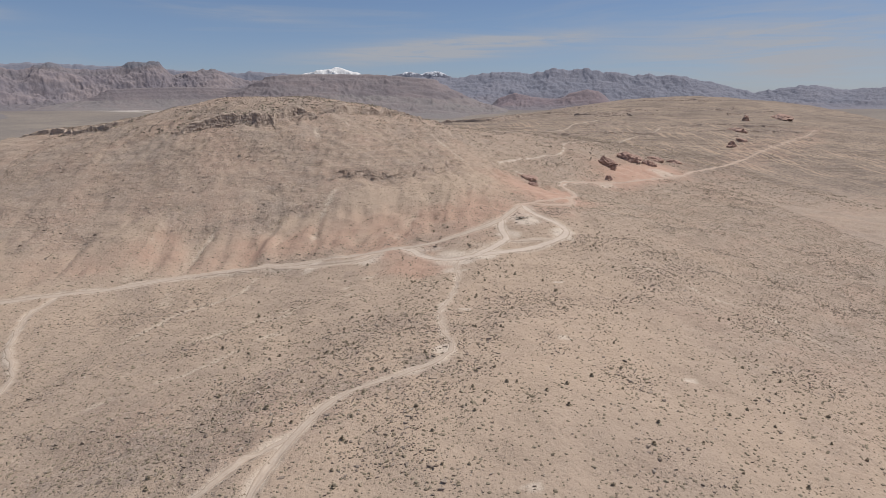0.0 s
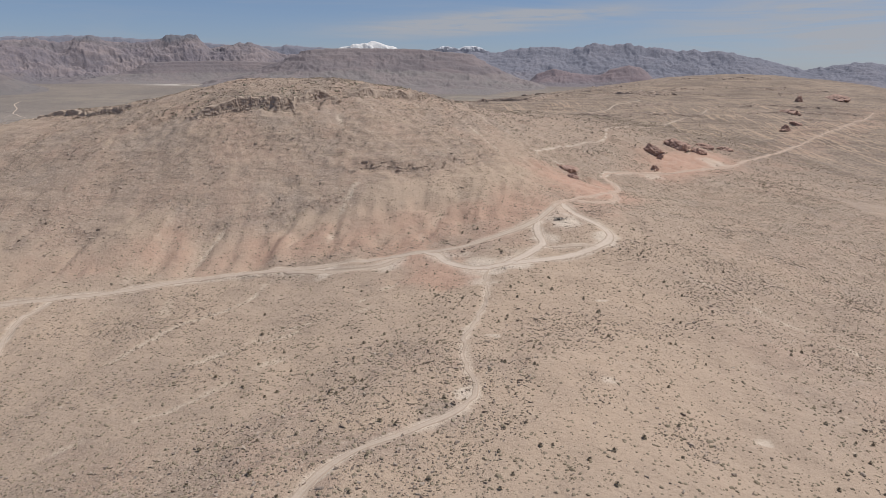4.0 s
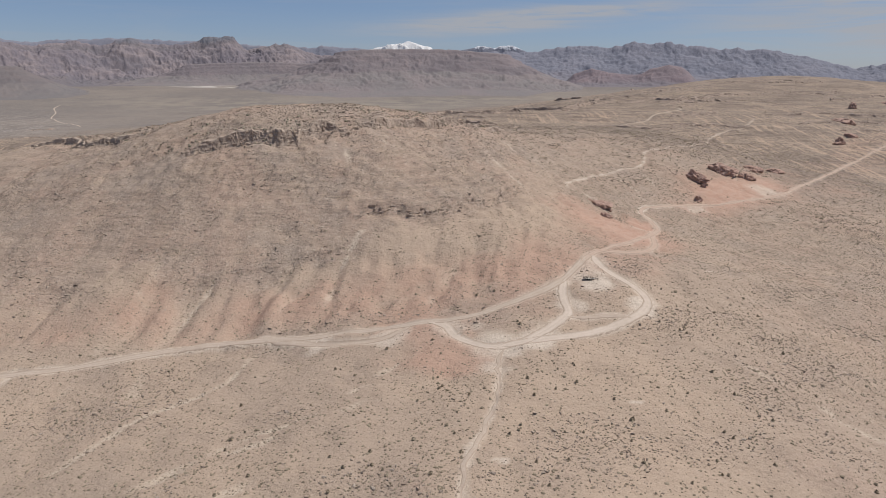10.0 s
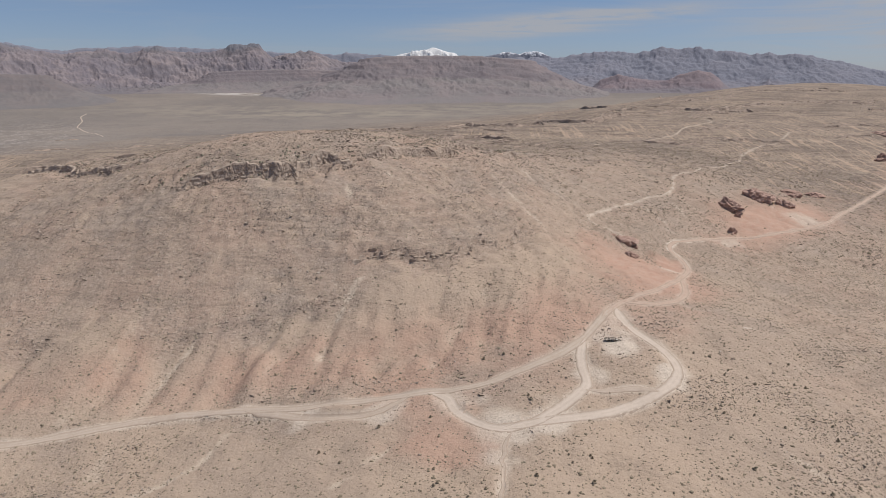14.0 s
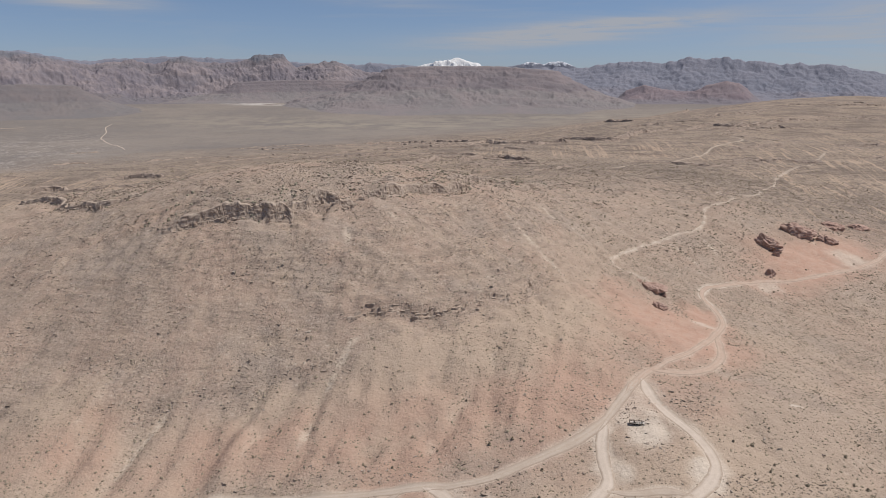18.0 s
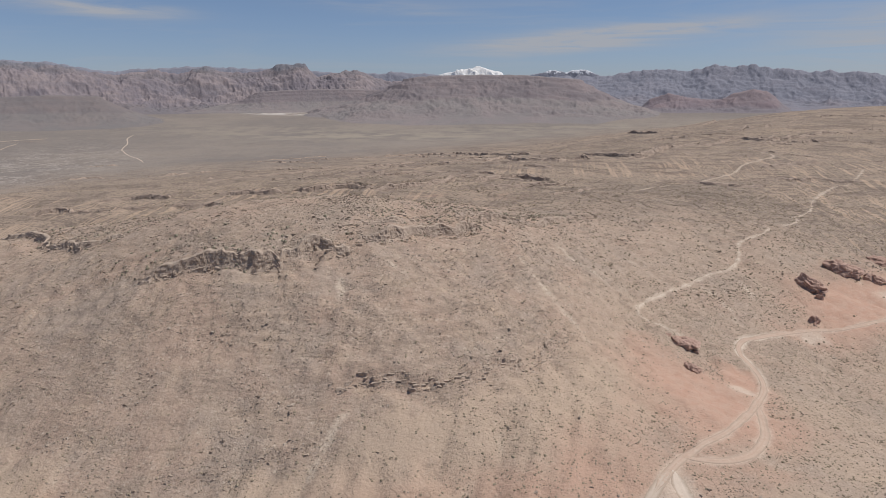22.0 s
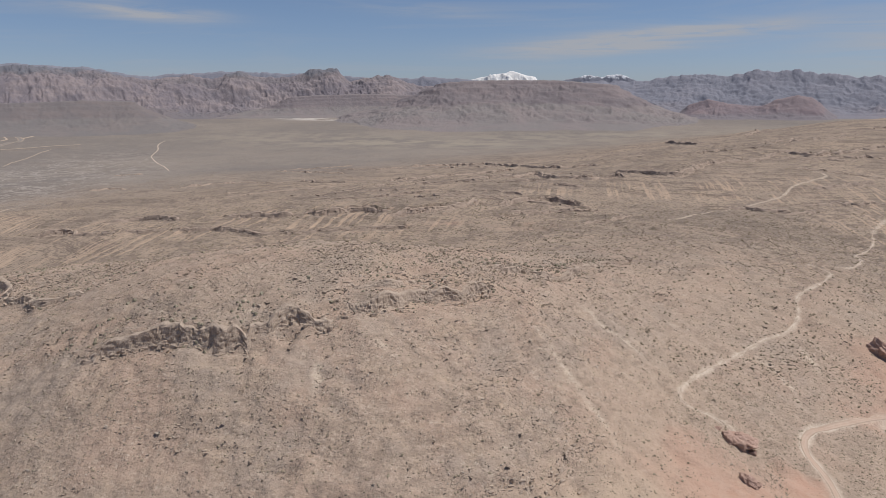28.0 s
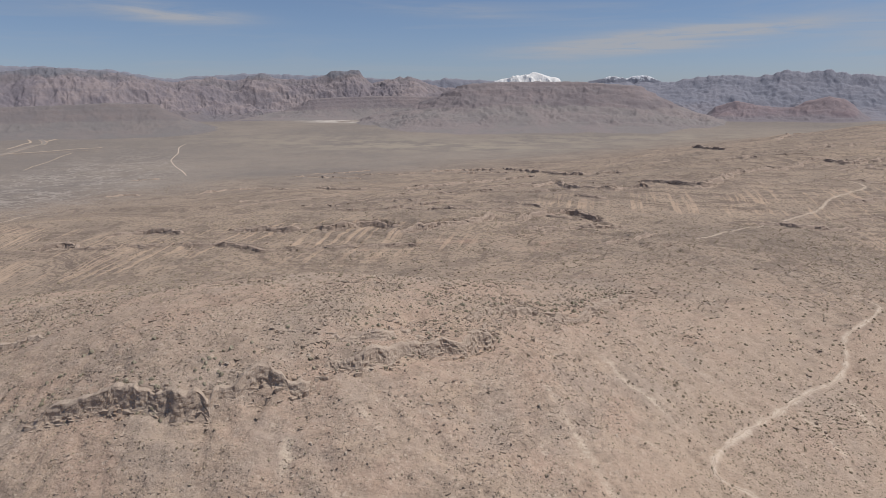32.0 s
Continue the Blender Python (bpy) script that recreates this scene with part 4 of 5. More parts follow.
ground_mesh = mesh_from("ground", np.stack([XX, YY, ZZ], -1).reshape(-1, 3), grid_faces(*ZZ.shape), M_GROUND, True, True)
paint(ground_mesh, "cover", np.stack([BARE, RED, ROCKY * (1 - CUT)], -1).reshape(-1, 3))
paint(ground_mesh, "cover_far", np.stack([np.clip(WASH, 0, 1), QUARRY, SCRUB], -1).reshape(-1, 3))
paint(ground_mesh, "plain", np.stack([VALLEY, STREAKS, GRASS], -1).reshape(-1, 3))
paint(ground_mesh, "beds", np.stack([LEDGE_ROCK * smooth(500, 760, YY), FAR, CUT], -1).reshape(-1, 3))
tagged(part("ground", ground_mesh, M_GROUND), "pale stony desert ground with gullies and rock ledges", "ground", kind="structure")


def ribbon(name, way, width, worn, material, label, lift=0.09):
    """A worn dirt road that lies on the ground."""
    pts = spline(way, 1.3 if way[0][1] < 1100 else 8.0)
    d = np.gradient(pts, axis=0)
    d /= np.linalg.norm(d, axis=1)[:, None] + 1e-9
    side = np.stack([d[:, 1], -d[:, 0]], -1)
    run = np.arange(len(pts)) * 1.3
    lanes = np.array([-1.0, -0.84, -0.56, -0.3, 0.0, 0.3, 0.56, 0.84, 1.0])
    half = width / 2 * (1 + 0.16 * value_noise(run / 9, run * 0, len(name)) + 0.07 * value_noise(run / 2.2, run * 0, 4))
    if width < 6:
        half = half * (0.3 + 0.7 * smooth(0, 7, run) * smooth(0, 7, run[-1] - run))
    if width < 2.2:
        pts = pts + side * (0.8 * value_noise(run / 8, run * 0, 6) + 0.4 * value_noise(run / 3, run * 0, 8))[:, None]
    p = pts[:, None, :] + side[:, None, :] * (lanes[None, :] * half[:, None])[..., None]
    z = ground_at(p[..., 0].ravel(), p[..., 1].ravel()).reshape(p.shape[:2])
    dip = np.where(np.abs(np.abs(lanes) - 0.43) < 0.2, -0.05 * worn, 0.03)
    z = z + lift + dip + 0.25 * smooth(700, 1300, p[..., 1])
    z[:, [0, -1]] -= lift + 0.05
    me = mesh_from(name, np.concatenate([p, z[..., None]], -1).reshape(-1, 3), grid_faces(len(pts), len(lanes))[:, ::-1], material, True, True)
    rut = np.broadcast_to(np.where(np.abs(np.abs(lanes) - 0.43) < 0.2, 1.0, 0.1) * worn, z.shape)
    edge = np.broadcast_to(smooth(0.42, 0.95, np.abs(lanes)), z.shape)
    paint(me, "cover", np.stack([rut, edge, 0 * edge], -1).reshape(-1, 3))
    tagged(part(name, me, material), label, "dirt road" if width > 4 else "trail", kind="structure")


LABELS = {
    "dirt_road": "pale packed dirt road with two wheel ruts",
    "red_dirt_road": "pinkish dirt road winding through red soil",
    "lower_road": "wide pale dirt road joining the loop",
    "dry_wash": "pale winding dry wash on the tableland",
    "loop_road": "pale dirt loop road round a flat clearing",
}
for name, width, worn, way in ROADS:
    mat = M_REDROAD if name in ("red_dirt_road", "road_spur") else M_ROAD if width > 4 else M_TRAIL
    ribbon(name, way, width, worn, mat, LABELS.get(name, "narrow pale dirt trail across the desert"))

# ---- mountains round the plain ----
MX, MY, MZ = 17.5, 93.0, 33.0  # the ranges are laid out round this place


def mountain(name, crest, foot_r, crest_r, profile, material, label, flutes=0.5, ragged=0.0, seed=0, foot_z=-60, on_ground=True, fade=1.2, cols_deg=0.06, rows=44, back=180, spur=150.0, bare=(0.8, 1.5), flanks=None, crag=2.5):
    """A range: crest as (bearing, rise) in degrees, profile as (share of the way, share of the height)."""
    az = np.arange(crest[0][0], crest[-1][0], cols_deg)
    el = np.interp(az, [c[0] for c in crest], [c[1] for c in crest])
    for k in range(2):
        q = np.pad(el, 2, mode="edge")
        el = (q[:-4] + 2 * q[1:-3] + 2 * q[2:-2] + 2 * q[3:-1] + q[4:]) / 8
    top = MZ + crest_r * np.tan(np.radians(el))
    wide = max(3, int(1.4 / cols_deg))
    mass = np.convolve(np.pad(top, wide, mode="edge"), np.hanning(2 * wide + 1) / np.hanning(2 * wide + 1).sum(), "valid")
    teeth = top - mass + ragged * (fractal(az * 2.2, az * 0 + seed, 4, seed) * 0.7 + 0.3 * np.abs(value_noise(az * 5, az * 0, seed + 5)))
    top = mass
    ends = np.ones(len(az)) if flanks else smooth(0, fade, az - az[0]) * smooth(0, fade, az[-1] - az)
    foot_x, foot_y = MX + foot_r * np.sin(np.radians(az)), MY + foot_r * np.cos(np.radians(az))
    foot_z = ground_at(foot_x, foot_y) - 2 if on_ground else np.full(len(az), float(foot_z))
    rise = (top - foot_z) * ends
    s = np.r_[np.linspace(0, 1, rows), 1.0 + np.linspace(0.15, 1, 6)]
    S, A = np.meshgrid(s, az, indexing="ij")
    r = foot_r + (crest_r - foot_r) * np.minimum(S, 1) + back * np.maximum(S - 1, 0)
    arc = np.radians(A) * crest_r
    n1 = fractal(arc / (3 * spur), r / (3 * spur) + seed, 5, seed + 11)
    ridge = 1 - np.abs(fractal(arc / spur + 0.6 * n1, r / (0.9 * spur) + 0.3 * n1, 6, seed + 21, 0.55))
    body = smooth(0.05, 0.4, S) * smooth(1.0, 0.86, S)
    warp = np.clip(S + 0.025 * flutes * n1 * body, 0, 1)
    if flanks:  # a table mountain: the same beds run level round its ends
        lat = np.minimum(np.clip((A - az[0]) / flanks[0], 0, 1), np.clip((az[-1] - A) / flanks[1], 0, 1))
        lat = lat + 0.05 * n1 * smooth(0.1, 0.4, lat) * smooth(1.0, 0.9, lat)
        warp = np.clip(1 - np.hypot(1 - np.minimum(warp, 1), 1 - np.clip(lat, 0, 1)), 0, 1)
        body = body * smooth(0.05, 0.4, warp)
    hf = np.interp(np.minimum(warp, 1), [p[0] for p in profile], [p[1] for p in profile])
    z = foot_z[None, :] + rise[None, :] * (hf + flutes * (0.13 * (ridge - 0.65) + 0.06 * n1) * body)
    crags = 1 - np.abs(fractal(arc / 46 + 0.8 * n1, r / 30, 4, seed + 41, 0.6))
    z = z + crag * (crags - 0.55) * smooth(0.12, 0.5, S) * smooth(1.0, 0.94, S)
    z = np.where(S > 1, foot_z[None, :] + rise[None, :] * (hf[rows - 1][None, :] - np.maximum(S - 1, 0) ** 1.2 * 0.9), z)
    z = z + (teeth * ends * smooth(0.6, 1.0, hf[rows - 1]))[None, :] * smooth(0.86, 1.0, S) * np.where(S > 1, np.maximum(0, 2 - S), 1)
    z[0] = foot_z - 10
    x, y = MX + r * np.sin(np.radians(A)), MY + r * np.cos(np.radians(A))
    me = mesh_from(name, np.stack([x, y, z], -1).reshape(-1, 3), grid_faces(len(s), len(az))[:, ::-1], material, True, True)
    shape = np.gradient(np.array([p[1] for p in profile]), np.array([p[0] for p in profile]))
    steep = np.interp(np.minimum(warp, 1), [p[0] for p in profile], shape)
    rock = smooth(bare[0], bare[1], steep) * smooth(35, 100, rise)[None, :]
    height = (z - foot_z.mean()) / max(1.0, (top.max() - foot_z.mean()))
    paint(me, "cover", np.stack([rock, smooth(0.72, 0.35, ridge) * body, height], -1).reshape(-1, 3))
    return tagged(part(name, me, material), label, "mountain", kind="structure")


# blue-grey and mauve in these base colours stand in for haze over distance
M_ESC = mountain_material("banded_sandstone", (0.176, 0.162, 0.174), (0.200, 0.176, 0.196), (0.272, 0.232, 0.236), (0.172, 0.160, 0.182), soil=(0.196, 0.172, 0.178), crown=(0.155, 0.160, 0.185), crown_at=0.80)
M_MESA = mountain_material("layered_mesa_rock", (0.222, 0.203, 0.200), (0.180, 0.156, 0.166), (0.225, 0.190, 0.194), (0.185, 0.168, 0.176), soil=(0.240, 0.208, 0.206))
M_BROWN = mountain_material("brown_mesa_rock", (0.190, 0.176, 0.174), (0.165, 0.148, 0.152), (0.195, 0.168, 0.166), (0.165, 0.152, 0.156), soil=(0.208, 0.184, 0.178))
M_BLUE = mountain_material("haze_tinted_limestone", (0.215, 0.210, 0.242), (0.208, 0.214, 0.256), (0.228, 0.228, 0.268), (0.198, 0.205, 0.248), soil=(0.226, 0.210, 0.235))
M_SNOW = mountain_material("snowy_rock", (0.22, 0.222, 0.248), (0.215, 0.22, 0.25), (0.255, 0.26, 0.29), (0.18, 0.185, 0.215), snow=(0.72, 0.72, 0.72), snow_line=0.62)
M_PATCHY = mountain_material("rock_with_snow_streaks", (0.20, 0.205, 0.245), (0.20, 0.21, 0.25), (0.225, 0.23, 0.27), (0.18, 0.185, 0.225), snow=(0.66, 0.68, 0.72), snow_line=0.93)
M_PINK = mountain_material("red_foothill_rock", (0.205, 0.185, 0.200), (0.222, 0.178, 0.192), (0.255, 0.205, 0.212), (0.182, 0.160, 0.180))

CLIFFED = [(0, 0), (0.2, 0.05), (0.4, 0.16), (0.55, 0.30), (0.70, 0.62), (0.80, 0.80), (0.9, 0.88), (1, 1)]
EVEN = [(0, 0), (0.2, 0.07), (0.45, 0.26), (0.7, 0.58), (0.9, 0.88), (1, 1)]

mountain("mountain_range_back", [(-48, 2.75), (-41, 2.72), (-36.8, 2.52), (-33.4, 1.92), (-29.9, 2.2), (-26.4, 2.35), (-23.2, 2.2), (-20, 2.15), (-17, 1.9), (-14.2, 1.8), (-12, 1.91), (-9.7, 1.78), (-7.9, 1.66), (-5.5, 1.3)], 4450, 4690, EVEN, M_BLUE, "dark mountain ridge, blue-grey with haze, behind the red cliffs", ragged=7, seed=3, foot_z=0, on_ground=False, cols_deg=0.09, rows=24)
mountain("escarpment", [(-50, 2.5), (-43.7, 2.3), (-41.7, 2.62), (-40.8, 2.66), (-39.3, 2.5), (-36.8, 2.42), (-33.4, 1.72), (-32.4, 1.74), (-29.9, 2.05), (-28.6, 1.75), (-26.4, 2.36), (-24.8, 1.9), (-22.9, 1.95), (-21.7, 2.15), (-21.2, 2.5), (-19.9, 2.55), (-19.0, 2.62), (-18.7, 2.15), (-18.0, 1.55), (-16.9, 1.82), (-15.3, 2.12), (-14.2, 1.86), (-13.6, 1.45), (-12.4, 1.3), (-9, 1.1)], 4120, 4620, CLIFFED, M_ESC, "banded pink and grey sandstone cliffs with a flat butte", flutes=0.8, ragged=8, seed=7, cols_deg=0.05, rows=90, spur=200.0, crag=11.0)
mountain("snow_peak", [(-9.6, 1.3), (-8.8, 1.66), (-7.0, 1.95), (-5.9, 2.15), (-5.2, 2.38), (-4.6, 2.16), (-3.3, 1.8), (-2.2, 1.5)], 4500, 4740, EVEN, M_SNOW, "snow-covered peak behind the mesa", flutes=1.4, ragged=5, seed=13, foot_z=40, on_ground=False, spur=60.0)
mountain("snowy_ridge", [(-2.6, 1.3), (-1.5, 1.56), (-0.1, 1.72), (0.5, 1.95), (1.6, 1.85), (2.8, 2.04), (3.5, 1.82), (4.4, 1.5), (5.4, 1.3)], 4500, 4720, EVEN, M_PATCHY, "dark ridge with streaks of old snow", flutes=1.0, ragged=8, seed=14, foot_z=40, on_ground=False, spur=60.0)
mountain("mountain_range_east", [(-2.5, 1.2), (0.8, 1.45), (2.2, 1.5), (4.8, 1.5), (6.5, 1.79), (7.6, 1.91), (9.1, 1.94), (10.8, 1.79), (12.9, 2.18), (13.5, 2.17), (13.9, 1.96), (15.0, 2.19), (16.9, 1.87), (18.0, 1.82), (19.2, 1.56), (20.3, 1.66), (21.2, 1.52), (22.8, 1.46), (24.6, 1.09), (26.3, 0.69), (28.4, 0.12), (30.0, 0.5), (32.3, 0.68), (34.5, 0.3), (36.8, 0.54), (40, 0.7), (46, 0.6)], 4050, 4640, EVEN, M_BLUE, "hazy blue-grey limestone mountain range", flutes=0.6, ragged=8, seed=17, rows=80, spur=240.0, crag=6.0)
mountain("red_hills", [(6.5, -0.9), (7.5, -0.5), (8.8, -0.04), (9.7, 0.16), (11.0, -0.15), (12.2, -0.28), (13.3, -0.32), (14.2, 0.16), (15.6, 0.45), (16.6, 0.24), (17.4, -0.38), (19, -0.8)], 3900, 4160, EVEN, M_PINK, "low rose-red sandstone hills at a mountain's foot", flutes=0.6, ragged=4, seed=23, rows=30, fade=2.0, spur=70.0)
TABLE = [(0, 0), (0.25, 0.13), (0.5, 0.36), (0.66, 0.57), (0.675, 0.61), (0.80, 0.76), (0.812, 0.81), (0.90, 0.90), (0.912, 0.96), (1, 1)]
mountain("low_mesa_west", [(-30.5, 0.30), (-23.1, 0.42), (-21.3, 0.52), (-18.7, 0.63), (-16.1, 0.66), (-14.3, 0.58), (-9, 0.5)], 4080, 4340, TABLE, M_MESA, "long low banded mesa below the cliffs", flutes=0.2, ragged=2, seed=29, bare=(1.6, 2.6), spur=90.0, flanks=(8.5, 3.5))
mountain("mesa", [(-23.0, 1.5), (-12, 1.5), (-9.7, 1.60), (-7.6, 1.70), (-5.9, 1.72), (-3.3, 1.70), (-1.2, 1.62), (0.8, 1.45), (2.6, 1.34), (11.5, 1.25)], 3300, 4080, TABLE, M_MESA, "broad flat-topped mesa with dark cliff bands", flutes=0.35, ragged=3, seed=31, bare=(1.6, 2.6), cols_deg=0.06, rows=80, spur=110.0, flanks=(13.0, 9.0))
mountain("small_mesa", [(-54, 0.1), (-42.0, 0.15), (-39.6, 0.22), (-37.0, 0.32), (-34.4, 0.24), (-27.5, 0.15)], 3400, 3800, TABLE, M_BROWN, "small brown mesa with a dark rock band", flutes=0.2, ragged=2, seed=37, bare=(1.6, 2.6), spur=90.0, flanks=(9.0, 6.5))


# ---- rocks ----
def hull(seed, size, points=15, flat=0.0):
    """An angular block: the hull of a few points in a box."""
    rng = np.random.default_rng(seed)
    bm = bmesh.new()
    for p in rng.uniform(-1, 1, (points, 3)):
        q = np.sign(p) * np.abs(p) ** 0.55
        bm.verts.new((q[0] * size[0] / 2, q[1] * size[1] / 2, q[2] * size[2] / 2 * (1 - flat * abs(q[0]) * 0.3)))
    out = bmesh.ops.convex_hull(bm, input=bm.verts)
    bmesh.ops.delete(bm, geom=[v for v in bm.verts if not v.link_faces], context="VERTS")
    bmesh.ops.recalc_face_normals(bm, faces=bm.faces)
    me = bpy.data.meshes.new("rock")
    bm.to_mesh(me)
    bm.free()
    return me


BLOCKS = [hull(100 + k, (1.0, 0.8, 0.85), 16) for k in range(9)]
SLABS = [hull(200 + k, (1.0, 0.75, 0.34), 15) for k in range(6)]
for me in BLOCKS + SLABS:
    me.materials.append(M_CLIFF)
LEDGE_BLOCKS = [hull(240 + k, (1.0, 0.8, 0.6), 15) for k in range(6)]
for me in LEDGE_BLOCKS:
    me.materials.append(M_LEDGE)
RED_BLOCKS = [hull(300 + k, (1.0, 0.8, 0.8), 18) for k in range(7)]
for me in RED_BLOCKS:
    me.materials.append(M_RED)


def turned(x, y, z, rx, ry, rz, sx, sy, sz):
    return Matrix.LocRotScale((x, y, z), Euler((radians(rx), radians(ry), radians(rz))), (sx, sy, sz))


def cliff_rocks(name, way, rise, size, gap, label, tiers, rng, face=True, skip=0.45, big=0.85):
    """Broken blocks along a ledge, in rough beds."""
    pts = spline(way, gap)
    root = new(name)
    root.location = (*pts[0], float(ground_at(*pts[0])[0]))
    tagged(root, label, "rock ledge")
    inv = Matrix.Translation(-root.location)
    if face:
        cliff_face(root, way, size, inv, rng, M_CLIFF if way[0][1] < 780 else M_LEDGE, int(rng.integers(100)), rise)
    for a, b in zip(pts, pts[1:]):
        head = math.degrees(math.atan2(b[1] - a[1], b[0] - a[0]))
        north = np.array([-(b[1] - a[1]), b[0] - a[0]]) / (np.hypot(*(b - a)) + 1e-9)
        for k in range(tiers):
            if rng.random() < skip:
                continue
            s = size * rng.uniform(0.35, big)
            # look for the steepest place across the ledge
            offs = np.linspace(-6, 6, 25)
            line = a[None, :] + north[None, :] * offs[:, None]
            g = ground_at(line[:, 0], line[:, 1])
            i = int(np.argmax(np.diff(g)))
            o = offs[i] - 0.9 + (k - (tiers - 1) / 2) * 1.1 + rng.uniform(-0.9, 0.6)
            p = a + north * o + (b - a) * rng.uniform(-0.4, 0.4)
            z = float(ground_at(p[0], p[1])[0])
            me = (LEDGE_BLOCKS if way[0][1] > 780 else SLABS if rng.random() < 0.45 else BLOCKS)[rng.integers(6)]
            ob = new("rock_block", me)
            ob.parent = root
            ob.matrix_basis = turned(p[0], p[1], z + s * rng.uniform(-0.2, 0.08), rng.normal(0, 3), rng.normal(0, 3), head + rng.normal(0, 8), s * rng.uniform(0.8, 1.8), s * rng.uniform(0.7, 1.0), s * rng.uniform(0.8, 1.7))
            ob.matrix_parent_inverse = inv


def cliff_face(root, way, size, inv, rng, material, seed, rise):
    """A weathered rock wall along the steepest line of a ledge: buttresses, joints, beds and hollows."""
    step = (0.22 if size < 3 else 0.36) * size
    pts = spline(way, step)
    d = np.gradient(pts, axis=0)
    d /= np.linalg.norm(d, axis=1)[:, None] + 1e-9
    north = np.stack([-d[:, 1], d[:, 0]], -1)
    wide = max(1.0, size / 3)
    offs = np.linspace(-6, 6, 41) * wide
    line = pts[:, None, :] + north[:, None, :] * offs[None, :, None]
    g = ground_at(line[..., 0].ravel(), line[..., 1].ravel()).reshape(line.shape[:2])
    o = offs[np.argmax(np.diff(g, axis=1), 1)]
    for n in range(6):
        q = np.pad(o, 1, mode="edge")
        o = (q[:-2] + q[1:-1] * 2 + q[2:]) / 4
    run = np.arange(len(pts)) * step
    reach = (2.6 if size < 2.9 else 3.8) * wide
    lo, hi = pts + north * (o - reach)[:, None], pts + north * (o + reach)[:, None]
    zl, zh = ground_at(lo[:, 0], lo[:, 1]) - 0.3, ground_at(hi[:, 0], hi[:, 1]) + 0.05 * size
    ends = smooth(0, 1.5 * size, run) * smooth(0, 1.5 * size, run[-1] - run)
    zh = np.maximum(zl + 0.02, zh + 0.45 * size * (fractal(run / (4 * size), run * 0, 3, seed + 7) - 0.1) - (1 - ends) * 0.5 * size)
    if pts[0, 1] > 1000:
        zh = np.maximum(zh, zl + rise * 0.55 * ends * (0.75 + 0.5 * value_noise(run / 30, run * 0, seed + 5)))
    rows = 9 if size > 2.9 else 24
    u = np.linspace(0, 1, rows)[:, None]
    U = np.broadcast_to(u, (rows, len(pts)))
    share = np.interp(u, [0, 0.18, 0.8, 1.0], [0.0, 0.12, 0.93, 1.0])
    out = np.interp(u, [0, 0.18, 0.8, 1.0], [-1.25, -0.75, 0.0, 1.3])
    z = zl + (zh - zl) * share
    R = np.broadcast_to(run, z.shape) / size
    Z = z / size
    wall = smooth(0.0, 0.2, U) * smooth(1.0, 0.85, U)
    joint = np.abs(fractal(R * 0.9 + 0.25 * Z, Z * 0.22, 3, seed + 31))
    beds = Z * 1.5 + 0.6 * fractal(R / 3, Z * 0.3, 2, seed + 41)
    beds = beds - np.floor(beds)
    hollow = smooth(0.15, 0.6, fractal(R / 4, Z / 1.6, 3, seed + 51))
    bulge = 0.42 * fractal(R / 5, Z / 8, 3, seed + 61) - 0.55 * smooth(0.18, 0.0, joint) + 0.12 * (beds - 0.5) - 0.25 * hollow + 0.3 * value_noise(R * 2.6, Z * 2.2, seed + 71)
    shift = o + reach * (0.75 * out - 0.25 - 0.33 * bulge * wall)
    p = pts[None] + north[None] * shift[..., None]
    z = z + 0.10 * size * value_noise(R * 1.7, U * 9, seed + 81) * wall
    for j in (0, rows - 1):
        z[j] = ground_at(p[j, :, 0], p[j, :, 1]) - 0.3
    me = mesh_from("rock_face", np.concatenate([p, z[..., None]], -1).reshape(-1, 3), grid_faces(rows, len(pts)), material, False, True)
    ob = new("rock_face", me)
    ob.parent = root
    ob.matrix_parent_inverse = inv


def outcrop(x, y, size, high, count, lean, head, seed, label):
    """A jagged fin of red sandstone: a cluster of leaning slabs, largest in the middle."""
    rng = np.random.default_rng(seed)
    root = new("rock_outcrop")
    z0 = float(ground_at(x, y)[0])
    root.location = (x, y, z0)
    tagged(root, label, "rock outcrop", "red rock outcrops beside the road")
    c, s = math.cos(radians(head)), math.sin(radians(head))
    bm = bmesh.new()
    bmesh.ops.create_icosphere(bm, subdivisions=5 if 14 < size < 30 else 4, radius=1.0)
    for v in bm.verts:
        p = v.co.copy()
        shape = Vector((p.x * size * 0.46, p.y * size * 0.28, p.z * high * 0.85))
        q = shape / (0.30 * size) + Vector((seed * 7.3, seed * 3.1, 0))
        knob = 0.5 * abs(noise.noise(q)) + 0.28 * abs(noise.noise(q * 2.1)) + 0.10 * noise.noise(q * 4.7)
        notch = 0.3 * max(0.0, noise.noise(Vector((q.x * 1.1, 0.3, seed))))
        shape *= 1.15 - knob - notch
        shape.z *= 1.0 - 0.5 * p.x  # one end stands higher
        v.co = shape
    core = part("core", bm, M_RED, root)
    core.matrix_basis = pose(0, 0, high * 0.05, lean * 0.6, 0, head)
    for k in range(count // 5):
        u = rng.uniform(-0.5, 0.5) * size
        v = rng.normal(0, 0.13) * size
        px, py = x + c * u - s * v, y + s * u + c * v
        z = float(ground_at(px, py)[0])
        tall = high * (1 - 1.4 * (u / size) ** 2) * rng.uniform(0.35, 0.8)
        wide = size * rng.uniform(0.12, 0.24)
        ob = new("slab", RED_BLOCKS[rng.integers(7)])
        ob.parent = root
        ob.matrix_parent_inverse = Matrix.Translation((-x, -y, -z0))
        ob.matrix_basis = turned(px, py, z + tall * 0.22, lean + rng.normal(0, 9), rng.normal(-8, 10), head + rng.normal(0, 18), wide * 1.3, wide * 0.8, tall * 1.15)


